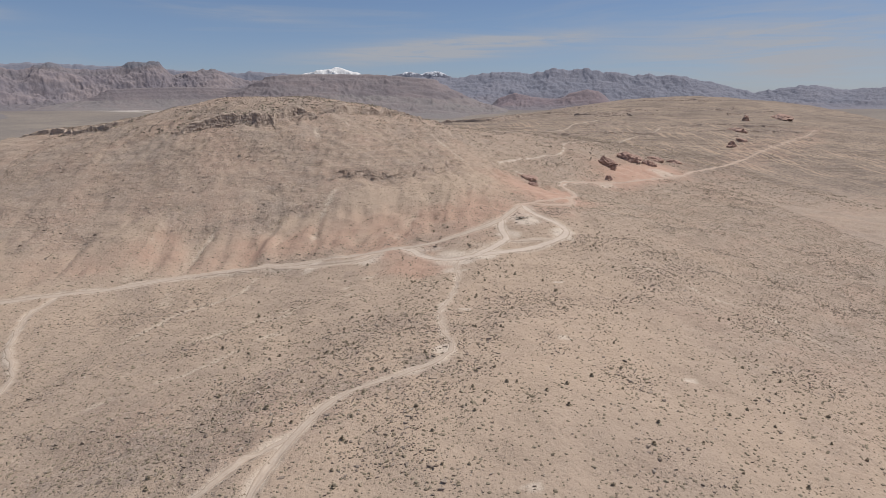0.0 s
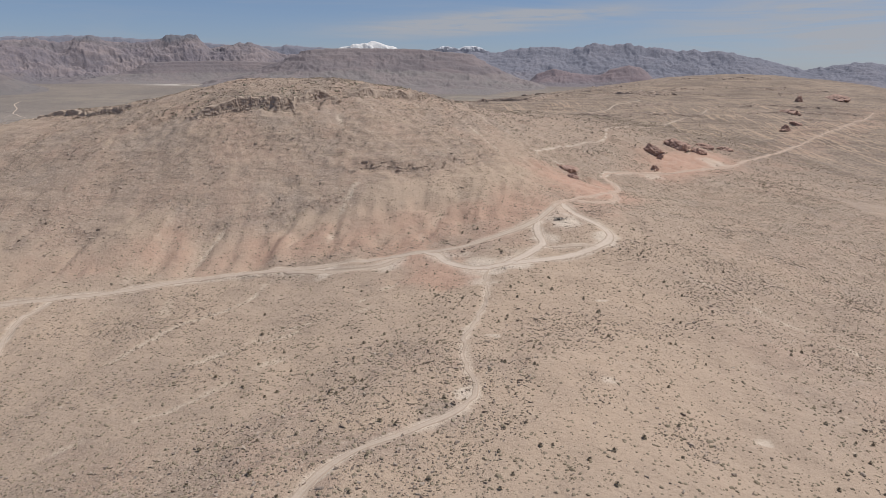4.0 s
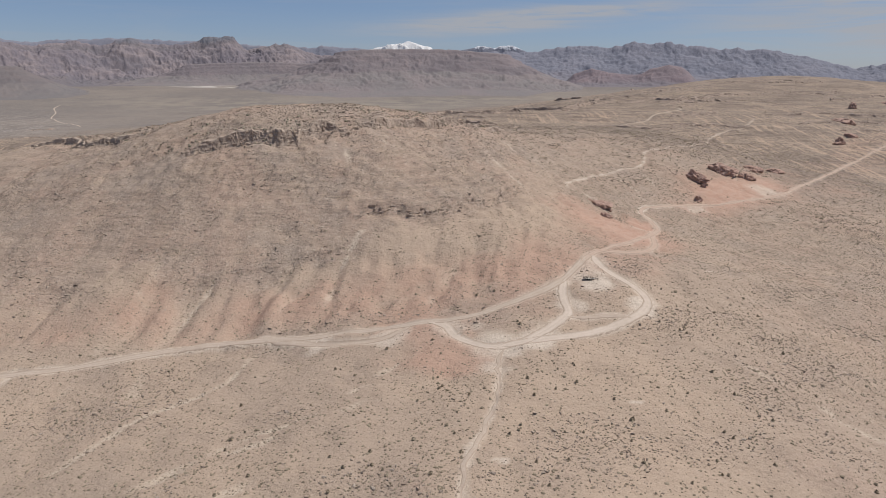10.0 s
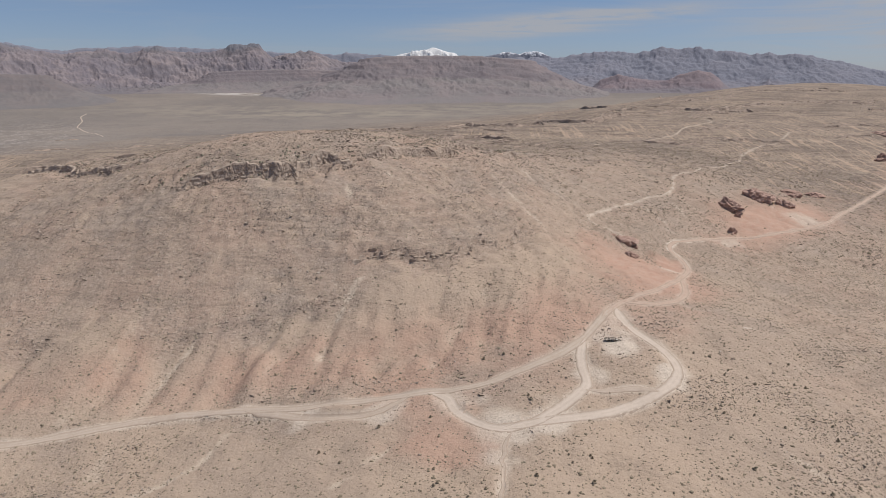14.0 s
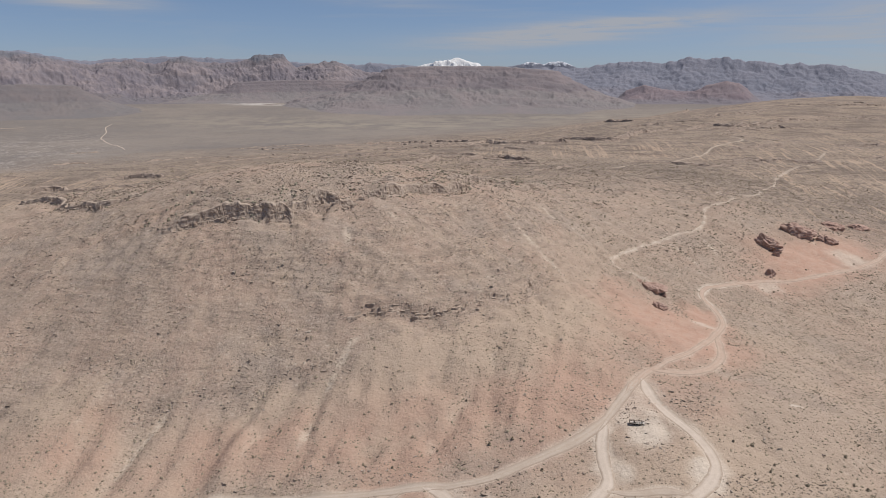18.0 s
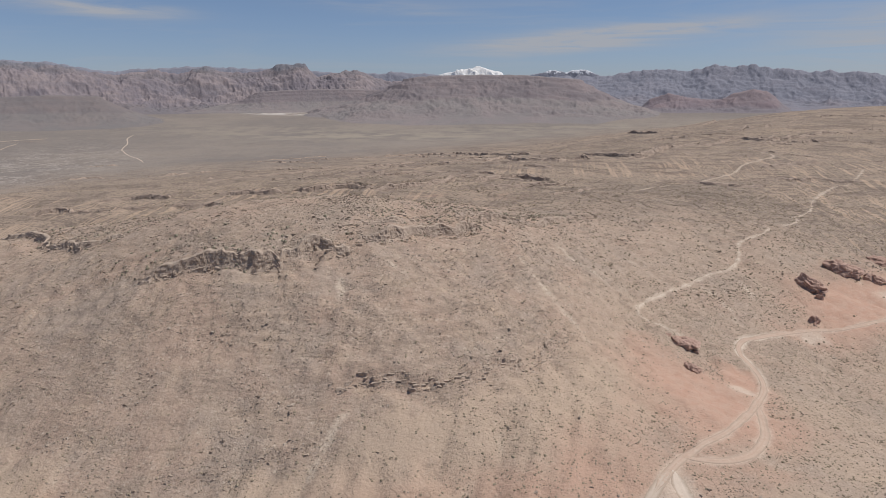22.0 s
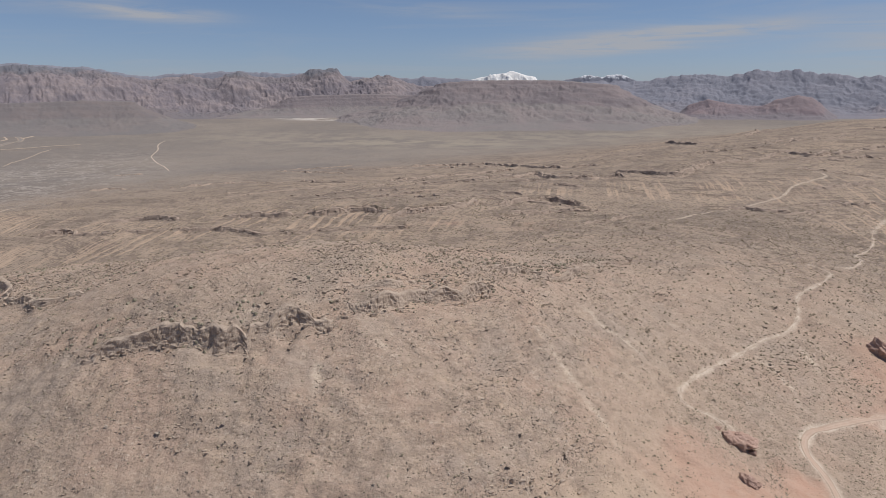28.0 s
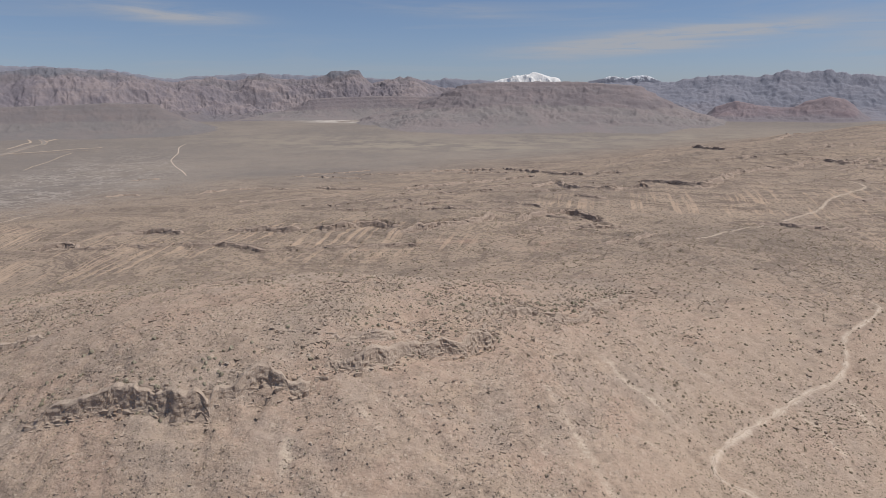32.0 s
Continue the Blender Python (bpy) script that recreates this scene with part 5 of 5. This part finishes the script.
# ---- shrubs and stones ----
def sprays(n, seed, spread=1.0):
    """A clump of leafy sprays that rise and lean out from one root: vertices and triangles, one unit wide."""
    rng = np.random.default_rng(seed)
    v, f = [(0.0, 0.0, 0.0)], []
    for k in range(n):
        a = 2 * math.pi * (k + rng.uniform(-0.4, 0.4)) / n * 2
        lean = rng.uniform(0.15, 1.0)
        r, h = 0.5 * spread * lean * rng.uniform(0.75, 1.15), rng.uniform(0.45, 0.85) * (1.1 - 0.5 * lean)
        w = rng.uniform(0.13, 0.24)
        tip = np.array([r * math.cos(a), r * math.sin(a), h])
        side = np.array([-math.sin(a), math.cos(a), 0.0]) * w
        low = tip * 0.35
        b = len(v)
        v += [tuple(low - side * 0.9), tuple(low + side * 0.9), tuple(tip + side * rng.uniform(0.2, 1)), tuple(tip - side * rng.uniform(0.2, 1) + np.array([0, 0, 0.06]))]
        f += [(0, b, b + 1), (b, b + 3, b + 1), (b + 1, b + 3, b + 2)]
    return np.array(v), np.array(f)


def tussock(n, seed, tiers=1):
    """A dense low clump with an uneven, ragged outline; one unit wide."""
    rng = np.random.default_rng(seed)
    v, f = [], []
    for t in range(tiers):
        z, r0 = (0.0, 0.5) if t == 0 else (0.38, 0.40)
        for k in range(n):
            a = 2 * math.pi * (k + 0.5 * t + rng.uniform(-0.3, 0.3)) / n
            r = r0 * rng.uniform(0.55, 1.15)
            v.append((r * math.cos(a), r * math.sin(a), z * rng.uniform(0.6, 1.35)))
    v.append((rng.uniform(-0.14, 0.14), rng.uniform(-0.14, 0.14), rng.uniform(0.5, 0.75)))
    for t in range(tiers - 1):
        for k in range(n):
            a, b = t * n + k, t * n + (k + 1) % n
            f += [(a, b, a + n), (b, b + n, a + n)]
    base = (tiers - 1) * n
    for k in range(n):
        f.append((base + k, base + (k + 1) % n, len(v) - 1))
    return np.array(v), np.array(f)


def scatter(name, x, y, size, shapes, material, label, category, sink=0.03, squash=1.0):
    """Many small things as one mesh of kind stuff."""
    z = ground_at(x, y)
    which = RNG.integers(len(shapes), size=len(x))
    turn = RNG.uniform(0, 2 * math.pi, len(x))
    vs, fs, base = [], [], 0
    for k, (v, f) in enumerate(shapes):
        m = which == k
        c, s, q = np.cos(turn[m])[:, None], np.sin(turn[m])[:, None], size[m][:, None]
        px = (v[:, 0] * c - v[:, 1] * s) * q + x[m][:, None]
        py = (v[:, 0] * s + v[:, 1] * c) * q + y[m][:, None]
        pz = v[:, 2] * q * squash + z[m][:, None] - sink
        vs.append(np.stack([px, py, pz], -1).reshape(-1, 3))
        fs.append((f[None] + (np.arange(m.sum()) * len(v))[:, None, None] + base).reshape(-1, 3))
        base += m.sum() * len(v)
    me = mesh_from(name, np.vstack(vs), np.vstack(fs), material)
    return tagged(part(name, me, material), label, category, kind="stuff")


def sow(count, x0, x1, y0, y1, density):
    """Random places, kept where the density allows."""
    x, y = RNG.uniform(x0, x1, count), RNG.uniform(y0, y1, count)
    keep = RNG.random(count) < density(x, y)
    return x[keep], y[keep]


def scrub_density(x, y):
    clump = fractal(x / 30, y / 30, 3, 201)
    patch = sum(blob(x, y, px, py, 13, 10) for px, py in STONY)
    d = 0.30 + 0.3 * smooth(60, -20, x) * smooth(260, 200, y) + 0.55 * smooth(-0.25, 0.7, clump) + 0.2 * field_at(ROCKY, x, y) + 0.22 * smooth(1.4, 2.8, field_at(GULLY, x, y)) + 0.6 * patch + 0.7 * blob(x, y, 82, 458, 28, 16) + 0.3 * smooth(90, 190, x)
    d = d * (1 - 0.3 * field_at(RED, x, y)) * (1 - 0.95 * smooth(0.3, 0.7, field_at(CUT, x, y))) * (1 - smooth(0.15, 0.5, field_at(BARE, x, y)))
    return d * (1 - smooth(0.05, 0.3, field_at(ROADNESS, x, y)))


STONY = [(88, 281), (124, 276), (107, 243), (168, 303), (-14, 95), (-83, 117), (-58, 98), (-30, 119), (-9, 152), (-86, 102), (131, 198), (122, 141), (-35, 145), (147, 331), (-82, 336), (96, 292), (114, 296), (150, 262), (175, 345), (-60, 118), (-20, 168), (40, 205), (-110, 130), (60, 130)]


def rubble_slope(x, y):
    return np.clip(1.5 * blob(x, y, -62, 112, 75, 24, 38) + 1.2 * blob(x, y, -22, 142, 40, 15, 38), 0, 1)


def stone_density(x, y):
    patch = sum(blob(x, y, px, py, 11, 9) for px, py in STONY)
    d = 0.06 + smooth(0.3, 1.0, fractal(x / 26, y / 26, 3, 211) + 0.8 * field_at(LEDGE_ROCK, x, y) + 0.6 * field_at(HILL, x, y) + 0.8 * field_at(CREST, x, y) + 0.6 * field_at(LINE, x, y) + 1.5 * patch + 1.2 * rubble_slope(x, y))
    return d * (1 - smooth(0.05, 0.3, field_at(ROADNESS, x, y))) * (1 - smooth(0.2, 0.5, field_at(CUT, x, y))) * (1 - 0.8 * field_at(rib_zone, x, y) * (1 - field_at(HILL, x, y)))


def log_sizes(n, middle, spread, lo, hi):
    return np.clip(middle * np.exp(RNG.normal(0, spread, n)), lo, hi)


TUFTS = [tussock(6, k) for k in range(400, 408)]
BUSHES = [tussock(6, k, 2) for k in range(420, 428)]


def low_slopes(x, y):
    return (0.22 + 0.6 * scrub_density(x, y)) * (1 - 0.65 * field_at(HILL, x, y)) * (1 - smooth(0.02, 0.2, np.maximum(field_at(ROADNESS, x, y), field_at(BARE, x, y)))) * (1 - 0.9 * smooth(0.3, 0.7, field_at(CUT, x, y)))


x, y = sow(140000, -260, 300, 52, 500, lambda a, b: scrub_density(a, b) * (1 - 0.45 * field_at(HILL, a, b)))
scatter("desert_scrub", x, y, log_sizes(len(x), 0.52, 0.32, 0.3, 1.2), TUFTS, M_SHRUB, "low dry grey-brown desert scrub", "scrub", squash=0.6)
x, y = sow(32000, -420, 420, 480, 900, scrub_density)
scatter("far_scrub", x, y, log_sizes(len(x), 0.95, 0.35, 0.45, 1.8), TUFTS, M_SHRUB, "low dry scrub on the far hillsides", "scrub", squash=0.7)
x, y = sow(60000, -260, 300, 52, 560, low_slopes)
scatter("dark_shrubs", x, y, log_sizes(len(x), 0.80, 0.26, 0.5, 1.6), BUSHES, M_BUSH, "dark olive creosote shrubs dotted over the slopes", "shrub", squash=0.5)
x, y = sow(10500, -450, 420, 500, 1000, scrub_density)
scatter("distant_shrubs", x, y, log_sizes(len(x), 1.3, 0.25, 0.8, 2.2), BUSHES, M_BUSH, "dark shrubs on the far hillsides", "shrub", squash=0.75)
x, y = sow(36000, -900, 900, 880, 1800, lambda a, b: 0.4 + 0.5 * smooth(-0.2, 0.5, fractal(a / 60, b / 60, 3, 207)))
scatter("plain_shrubs", x, y, log_sizes(len(x), 1.5, 0.25, 0.9, 2.6), [tussock(4, k) for k in range(430, 436)], M_SHRUB, "scattered shrubs over the tableland", "shrub", squash=0.65)


def pebble(seed):
    me = hull(seed, (1.0, 0.8, 0.6), 8)
    v = np.array([p.co[:] for p in me.vertices])
    me.calc_loop_triangles()
    f = np.array([t.vertices[:] for t in me.loop_triangles])
    bpy.data.meshes.remove(me)
    return v, f


PEBBLES = [pebble(k) for k in range(500, 505)]
x, y = sow(195000, -260, 300, 52, 540, stone_density)
scatter("loose_stones", x, y, log_sizes(len(x), 0.5, 0.45, 0.22, 2.0), PEBBLES, M_STONE, "loose grey-brown stones and rubble", "stones", sink=-0.05)
x, y = sow(26000, -380, 300, 480, 900, stone_density)
scatter("far_stones", x, y, log_sizes(len(x), 0.95, 0.5, 0.4, 2.6), PEBBLES, M_STONE, "loose rubble below the ledges", "stones", sink=-0.05)
x, y = sow(75000, -340, 80, 400, 680, lambda a, b: 0.5 * field_at(CREST, a, b) * smooth(-0.3, 0.4, fractal(a / 12, b / 12, 2, 218)))
scatter("crest_boulders", x, y, log_sizes(len(x), 1.0, 0.4, 0.5, 2.8), PEBBLES, M_STONE, "weathered boulders crowded along the ridge's crest", "boulders", sink=-0.05)
x, y = sow(15000, -340, 80, 400, 680, lambda a, b: 0.55 * field_at(CREST, a, b) * smooth(-0.2, 0.5, fractal(a / 9, b / 9, 2, 219)))
scatter("crest_shrubs", x, y, log_sizes(len(x), 1.35, 0.3, 0.7, 2.4), BUSHES, M_GREEN, "grey-green shrubs among the boulders of the crest", "shrub", squash=0.85)

# single creosote bushes near the trail
def stems(seed):
    rng = np.random.default_rng(seed)
    bm = bmesh.new()
    for k in range(6):
        a, lean, h = rng.uniform(0, 6.28), rng.uniform(0.1, 0.35), rng.uniform(0.3, 0.5)
        tip = Vector((lean * math.cos(a), lean * math.sin(a), h))
        base = [bm.verts.new((0.02 * math.cos(q), 0.02 * math.sin(q), 0)) for q in (0, 2.1, 4.2)]
        end = [bm.verts.new(tip + Vector((0.007 * math.cos(q), 0.007 * math.sin(q), 0))) for q in (0, 2.1, 4.2)]
        for i in range(3):
            bm.faces.new((base[i], base[(i + 1) % 3], end[(i + 1) % 3], end[i]))
    me = bpy.data.meshes.new("stem")
    bm.to_mesh(me)
    bm.free()
    me.materials.append(M_STEM)
    return me


CROWNS = []
for k in range(5):
    v, f = tussock(8, 440 + k, 3)
    v[8:16, 2] *= 0.55
    v2, f2 = sprays(16, 450 + k)
    v, f = np.vstack([v, v2]), np.vstack([f, f2 + len(v)])
    CROWNS.append((mesh_from("crown", v, f, M_BUSH), stems(460 + k)))
placed = 0
while placed < 240:
    px, py = RNG.uniform(-70, 130), RNG.uniform(66, 330)
    if RNG.random() > scrub_density(np.array([px]), np.array([py]))[0] or max(field_at(DUST, np.array([px + d]), np.array([py]))[0] for d in (-1.5, 0, 1.5)) > 0.05:
        continue
    crown, stem = CROWNS[placed % 5]
    s = float(log_sizes(1, 1.15, 0.18, 0.85, 1.6)[0])
    root = new("creosote_bush")
    root.matrix_world = turned(px, py, float(ground_at(px, py)[0]) - 0.04, 0, 0, RNG.uniform(0, 360), s, s, s * 0.85)
    tagged(root, "dark olive creosote bush on stony ground", "bush", "creosote bushes beside the trail")
    for nm, me in (("crown", crown), ("stem", stem)):
        ob = new(nm, me)
        ob.parent = root
    placed += 1

# rock ledges
rock_rng = np.random.default_rng(77)
for label, way, rise, reach, size, gap, tiers, face, skip, big, name in LEDGES:
    cliff_rocks(name, way, rise, size, gap, label, tiers, rock_rng, face, skip, big)

# red outcrops beside the road
outcrop(184, 566, 20, 9.0, 20, 12, -50, 1, "dark red sandstone outcrop with steep jagged face")
outcrop(215, 602, 26, 7.5, 20, 10, -16, 2, "long dark red sandstone fin above bare red soil")
outcrop(234, 598, 16, 5.0, 12, 10, -12, 12, "low dark red ledge below the slope")
outcrop(173, 527, 9, 4.5, 8, 10, 40, 3, "small cluster of dark red boulders by the road")
outcrop(90, 458, 16, 3.6, 13, 14, -6, 5, "low dark red rock fin on the slope")
outcrop(88, 431, 9, 2.8, 9, 14, -42, 6, "broken red rocks in a bare cutting")
outcrop(262, 657, 24, 4.5, 10, 12, 18, 7, "row of red sandstone rocks along the hillside")
outcrop(292, 678, 26, 3.5, 8, 12, 42, 17, "low rounded red rocks beyond the bare soil")
outcrop(508, 985, 22, 9.0, 10, 12, 40, 8, "dark red rocks far along the road")
outcrop(548, 1034, 30, 5.0, 8, 12, 40, 18, "low red ledge above the far road")
outcrop(622, 1200, 62, 7.0, 14, 12, 78, 9, "long reddish crag under the plateau's edge")
outcrop(735, 1390, 24, 12.0, 8, 12, 40, 19, "small dark knob of red rock on the slope")
outcrop(888, 1520, 70, 12.0, 14, 12, -78, 20, "row of far red crags along the slope")

# ---- the trailer in the clearing ----
M_STEEL = plain_material("rusted_dark_steel", (0.06, 0.052, 0.048), 0.7, 0.5, (0.14, 0.075, 0.045), 0.5)
M_DECK = plain_material("weathered_deck_boards", (0.55, 0.51, 0.46), 0.9, 0.0, (0.30, 0.21, 0.18), 0.5)
M_TYRE = plain_material("tyre_rubber", (0.03, 0.03, 0.03), 0.85, 0.0, (0.16, 0.13, 0.10), 0.4)


def box(sx, sy, sz, bevel=0.012):
    bm = bmesh.new()
    bmesh.ops.create_cube(bm, size=1)
    bmesh.ops.scale(bm, vec=(sx, sy, sz), verts=bm.verts)
    bmesh.ops.bevel(bm, geom=bm.edges, offset=min(bevel, min(sx, sy, sz) * 0.3), segments=1, affect="EDGES")
    return bm


def ring(radius, tube, depth):
    bm = bmesh.new()
    prof = [(radius - tube, -depth / 2), (radius, -depth / 2 * 0.8), (radius + 0.02, 0), (radius, depth / 2 * 0.8), (radius - tube, depth / 2)]
    loops = []
    for k in range(18):
        a = 2 * math.pi * k / 18
        loops.append([bm.verts.new((r * math.cos(a), d, r * math.sin(a))) for r, d in prof])
    for k in range(18):
        for i in range(4):
            bm.faces.new((loops[k][i], loops[(k + 1) % 18][i], loops[(k + 1) % 18][i + 1], loops[k][i + 1]))
    return bm


def trailer(x, y, head):
    root = new("flatbed_trailer")
    z = float(ground_at([x, x + 2, x - 2], [y, y, y]).mean())
    root.matrix_world = pose(x, y, z + 0.02, 0, 0, head) @ Matrix.Scale(0.78, 4)
    tagged(root, "empty flatbed trailer with dark steel side rails", "trailer")

    def put(name, bm, mat, lx, ly, lz, rz=0.0, label=""):
        ob = part(name, bm, mat, root, label)
        ob.matrix_basis = pose(lx, ly, lz, 0, 0, rz)
        return ob

    for k in range(8):
        put("deck_board", box(5.2, 0.235, 0.05), M_DECK, -1.3, -0.86 + k * 0.245, 0.75)
    for side in (-1.02, 1.02):
        put("side_beam", box(5.3, 0.12, 0.22), M_STEEL, -1.3, side, 0.66)
        for h in (1.05, 1.35):
            put("side_rail", box(5.3, 0.09, 0.12), M_STEEL, -1.3, side, h)
        for k in range(6):
            put("post", box(0.09, 0.09, 0.75), M_STEEL, -3.88 + k * 1.03, side, 1.06)
    for end in (-3.92, 1.32):
        put("cross_beam", box(0.12, 2.1, 0.2), M_STEEL, end, 0, 0.66)
        for h in (1.05, 1.35):
            put("end_rail", box(0.09, 2.1, 0.12), M_STEEL, end, 0, h)
    for side in (-1, 1):
        put("drawbar_arm", box(3.2, 0.12, 0.16), M_STEEL, 2.8, side * 0.45, 0.6, -side * 15)
        put("front_rail", box(2.0, 0.10, 0.10), M_DECK, 2.35, side * 0.72, 0.82, -side * 4)
    put("hitch", box(0.5, 0.16, 0.14), M_STEEL, 4.4, 0, 0.6)
    put("jack_leg", box(0.1, 0.1, 0.62), M_STEEL, 3.7, 0, 0.31)
    put("toolbox", box(0.7, 0.85, 0.55), M_STEEL, -1.9, -0.05, 1.05, 0, "dark steel toolbox")
    put("front_plate", box(0.9, 1.1, 0.05), M_DECK, 2.0, 0, 0.72)
    for lx in (-1.9, -0.9):
        for side in (-1.18, 1.18):
            w = put("wheel", ring(0.36, 0.16, 0.22), M_TYRE, lx, side, 0.37)
            hub = part("rim", ring(0.2, 0.15, 0.16), M_STEEL, w)


trailer(60, 317.5, -3)

# ---- the settlement on the plain ----
M_STUCCO = plain_material("pale_stucco", (0.46, 0.40, 0.35), 0.9)
M_TILE = plain_material("brown_roof", (0.20, 0.13, 0.105), 0.85)
M_PALE = plain_material("pale_roof", (0.55, 0.53, 0.50), 0.8)
M_ASPHALT = road_material("old_asphalt", (0.20, 0.18, 0.165), (0.26, 0.235, 0.215), (0.30, 0.275, 0.25))
# darker gravel tone for the strip along the channel's inner side
M_BANK = road_material("dark_gravel_bank", (0.13, 0.112, 0.10), (0.17, 0.148, 0.13), (0.20, 0.175, 0.155))
M_TREE = shrub_material("dark_tree_leaves", (0.055, 0.06, 0.045), (0.085, 0.085, 0.06), (0.09, 0.085, 0.06))


def house_parts(w, d, h, roof_h):
    walls = box(w, d, h, 0.05)
    bm = bmesh.new()
    o = 0.8
    base = [bm.verts.new(p) for p in ((-w / 2 - o, -d / 2 - o, 0), (w / 2 + o, -d / 2 - o, 0), (w / 2 + o, d / 2 + o, 0), (-w / 2 - o, d / 2 + o, 0))]
    top = [bm.verts.new(p) for p in ((-w / 2 + d * 0.35, 0, roof_h), (w / 2 - d * 0.35, 0, roof_h))]
    bm.faces.new(base[::-1])
    bm.faces.new((base[0], base[1], top[1], top[0]))
    bm.faces.new((base[2], base[3], top[0], top[1]))
    bm.faces.new((base[1], base[2], top[1]))
    bm.faces.new((base[3], base[0], top[0]))
    return walls, bm


kinds = []
for k, (w, d, h) in enumerate(((16, 11, 4.2), (22, 12, 4.5), (13, 10, 5.5))):
    a, b = house_parts(w, d, h, 2.6)
    ma, mb = bpy.data.meshes.new("wall"), bpy.data.meshes.new("roof")
    a.to_mesh(ma), b.to_mesh(mb)
    a.free(), b.free()
    ma.materials.append(M_STUCCO)
    mb.materials.append((M_TILE, M_PALE, M_TILE)[k])
    kinds.append((ma, mb, h))
house_rng = np.random.default_rng(5)
for cx, cy, sx, sy, n in ((-2150, 3090, 24, 20, 8), (-2115, 3140, 26, 22, 9), (-2080, 3185, 24, 20, 8), (-2396, 2950, 30, 34, 9), (-2480, 2760, 60, 40, 5)):
    for k in range(n):
        ma, mb, h = kinds[house_rng.integers(3)]
        px, py = cx + house_rng.uniform(-sx, sx), cy + house_rng.uniform(-sy, sy)
        root = new("house")
        root.matrix_world = pose(px, py, float(ground_at(px, py)[0]) - 0.3, 0, 0, house_rng.choice([0, 90]) + house_rng.normal(-38, 4))
        tagged(root, "small pale stucco house with a hipped roof", "house", "houses on the plain")
        wall, roof = new("wall", ma), new("roof", mb)
        wall.parent = roof.parent = root
        wall.location.z, roof.location.z = h / 2, h
tx = np.concatenate([house_rng.normal(cx, sx, n) for cx, sx, n in ((-2150, 20, 22), (-2115, 22, 26), (-2078, 20, 22), (-2396, 22, 16), (-2480, 50, 12))])
ty = np.concatenate([house_rng.normal(cy, sy, n) for cy, sy, n in ((3080, 16, 22), (3132, 18, 26), (3180, 16, 22), (2945, 26, 16), (2750, 30, 12))])
scatter("town_trees", tx, ty, log_sizes(len(tx), 9, 0.25, 5, 13), [sprays(18, 600 + k) for k in range(3)], M_TREE, "dark trees among the houses", "trees")
for name, way, width, mat, label in (
    ("highway", [(-3600, 3690), (-3004, 3224), (-2596, 2903), (-2345, 2725), (-2198, 2625), (-2130, 2545), (-2115, 2483), (-2066, 2351), (-2014, 2225), (-1960, 2100)], 22, M_ASPHALT, "worn grey highway curving across the plain"),
    ("frontage_road", [(-2850, 3060), (-2560, 2835), (-2330, 2670), (-2210, 2570), (-2170, 2480), (-2120, 2360)], 9, M_TRAIL, "pale frontage road beside the highway"),
    ("channel_wall", [(-2040, 2251), (-1979, 2336), (-1924, 2438), (-1858, 2545)], 9, M_TRAIL, "pale embankment along a flood channel"),
    ("channel_bank", [(-2002, 2212), (-1941, 2296), (-1888, 2396), (-1815, 2485)], 8, M_BANK, "dark inner bank of a flood channel"),
    ("town_road", [(-2181, 2613), (-2226, 2857), (-2128, 2952), (-1931, 3085), (-1837, 3217)], 11, M_TRAIL, "pale dirt road past the houses"),
    ("plain_trail", [(-1846, 2376), (-1732, 2130), (-1615, 1907)], 4, M_TRAIL, "thin dirt track across the plain"),
):
    ribbon(name, way, width, 0.2, mat, label, 0.35)
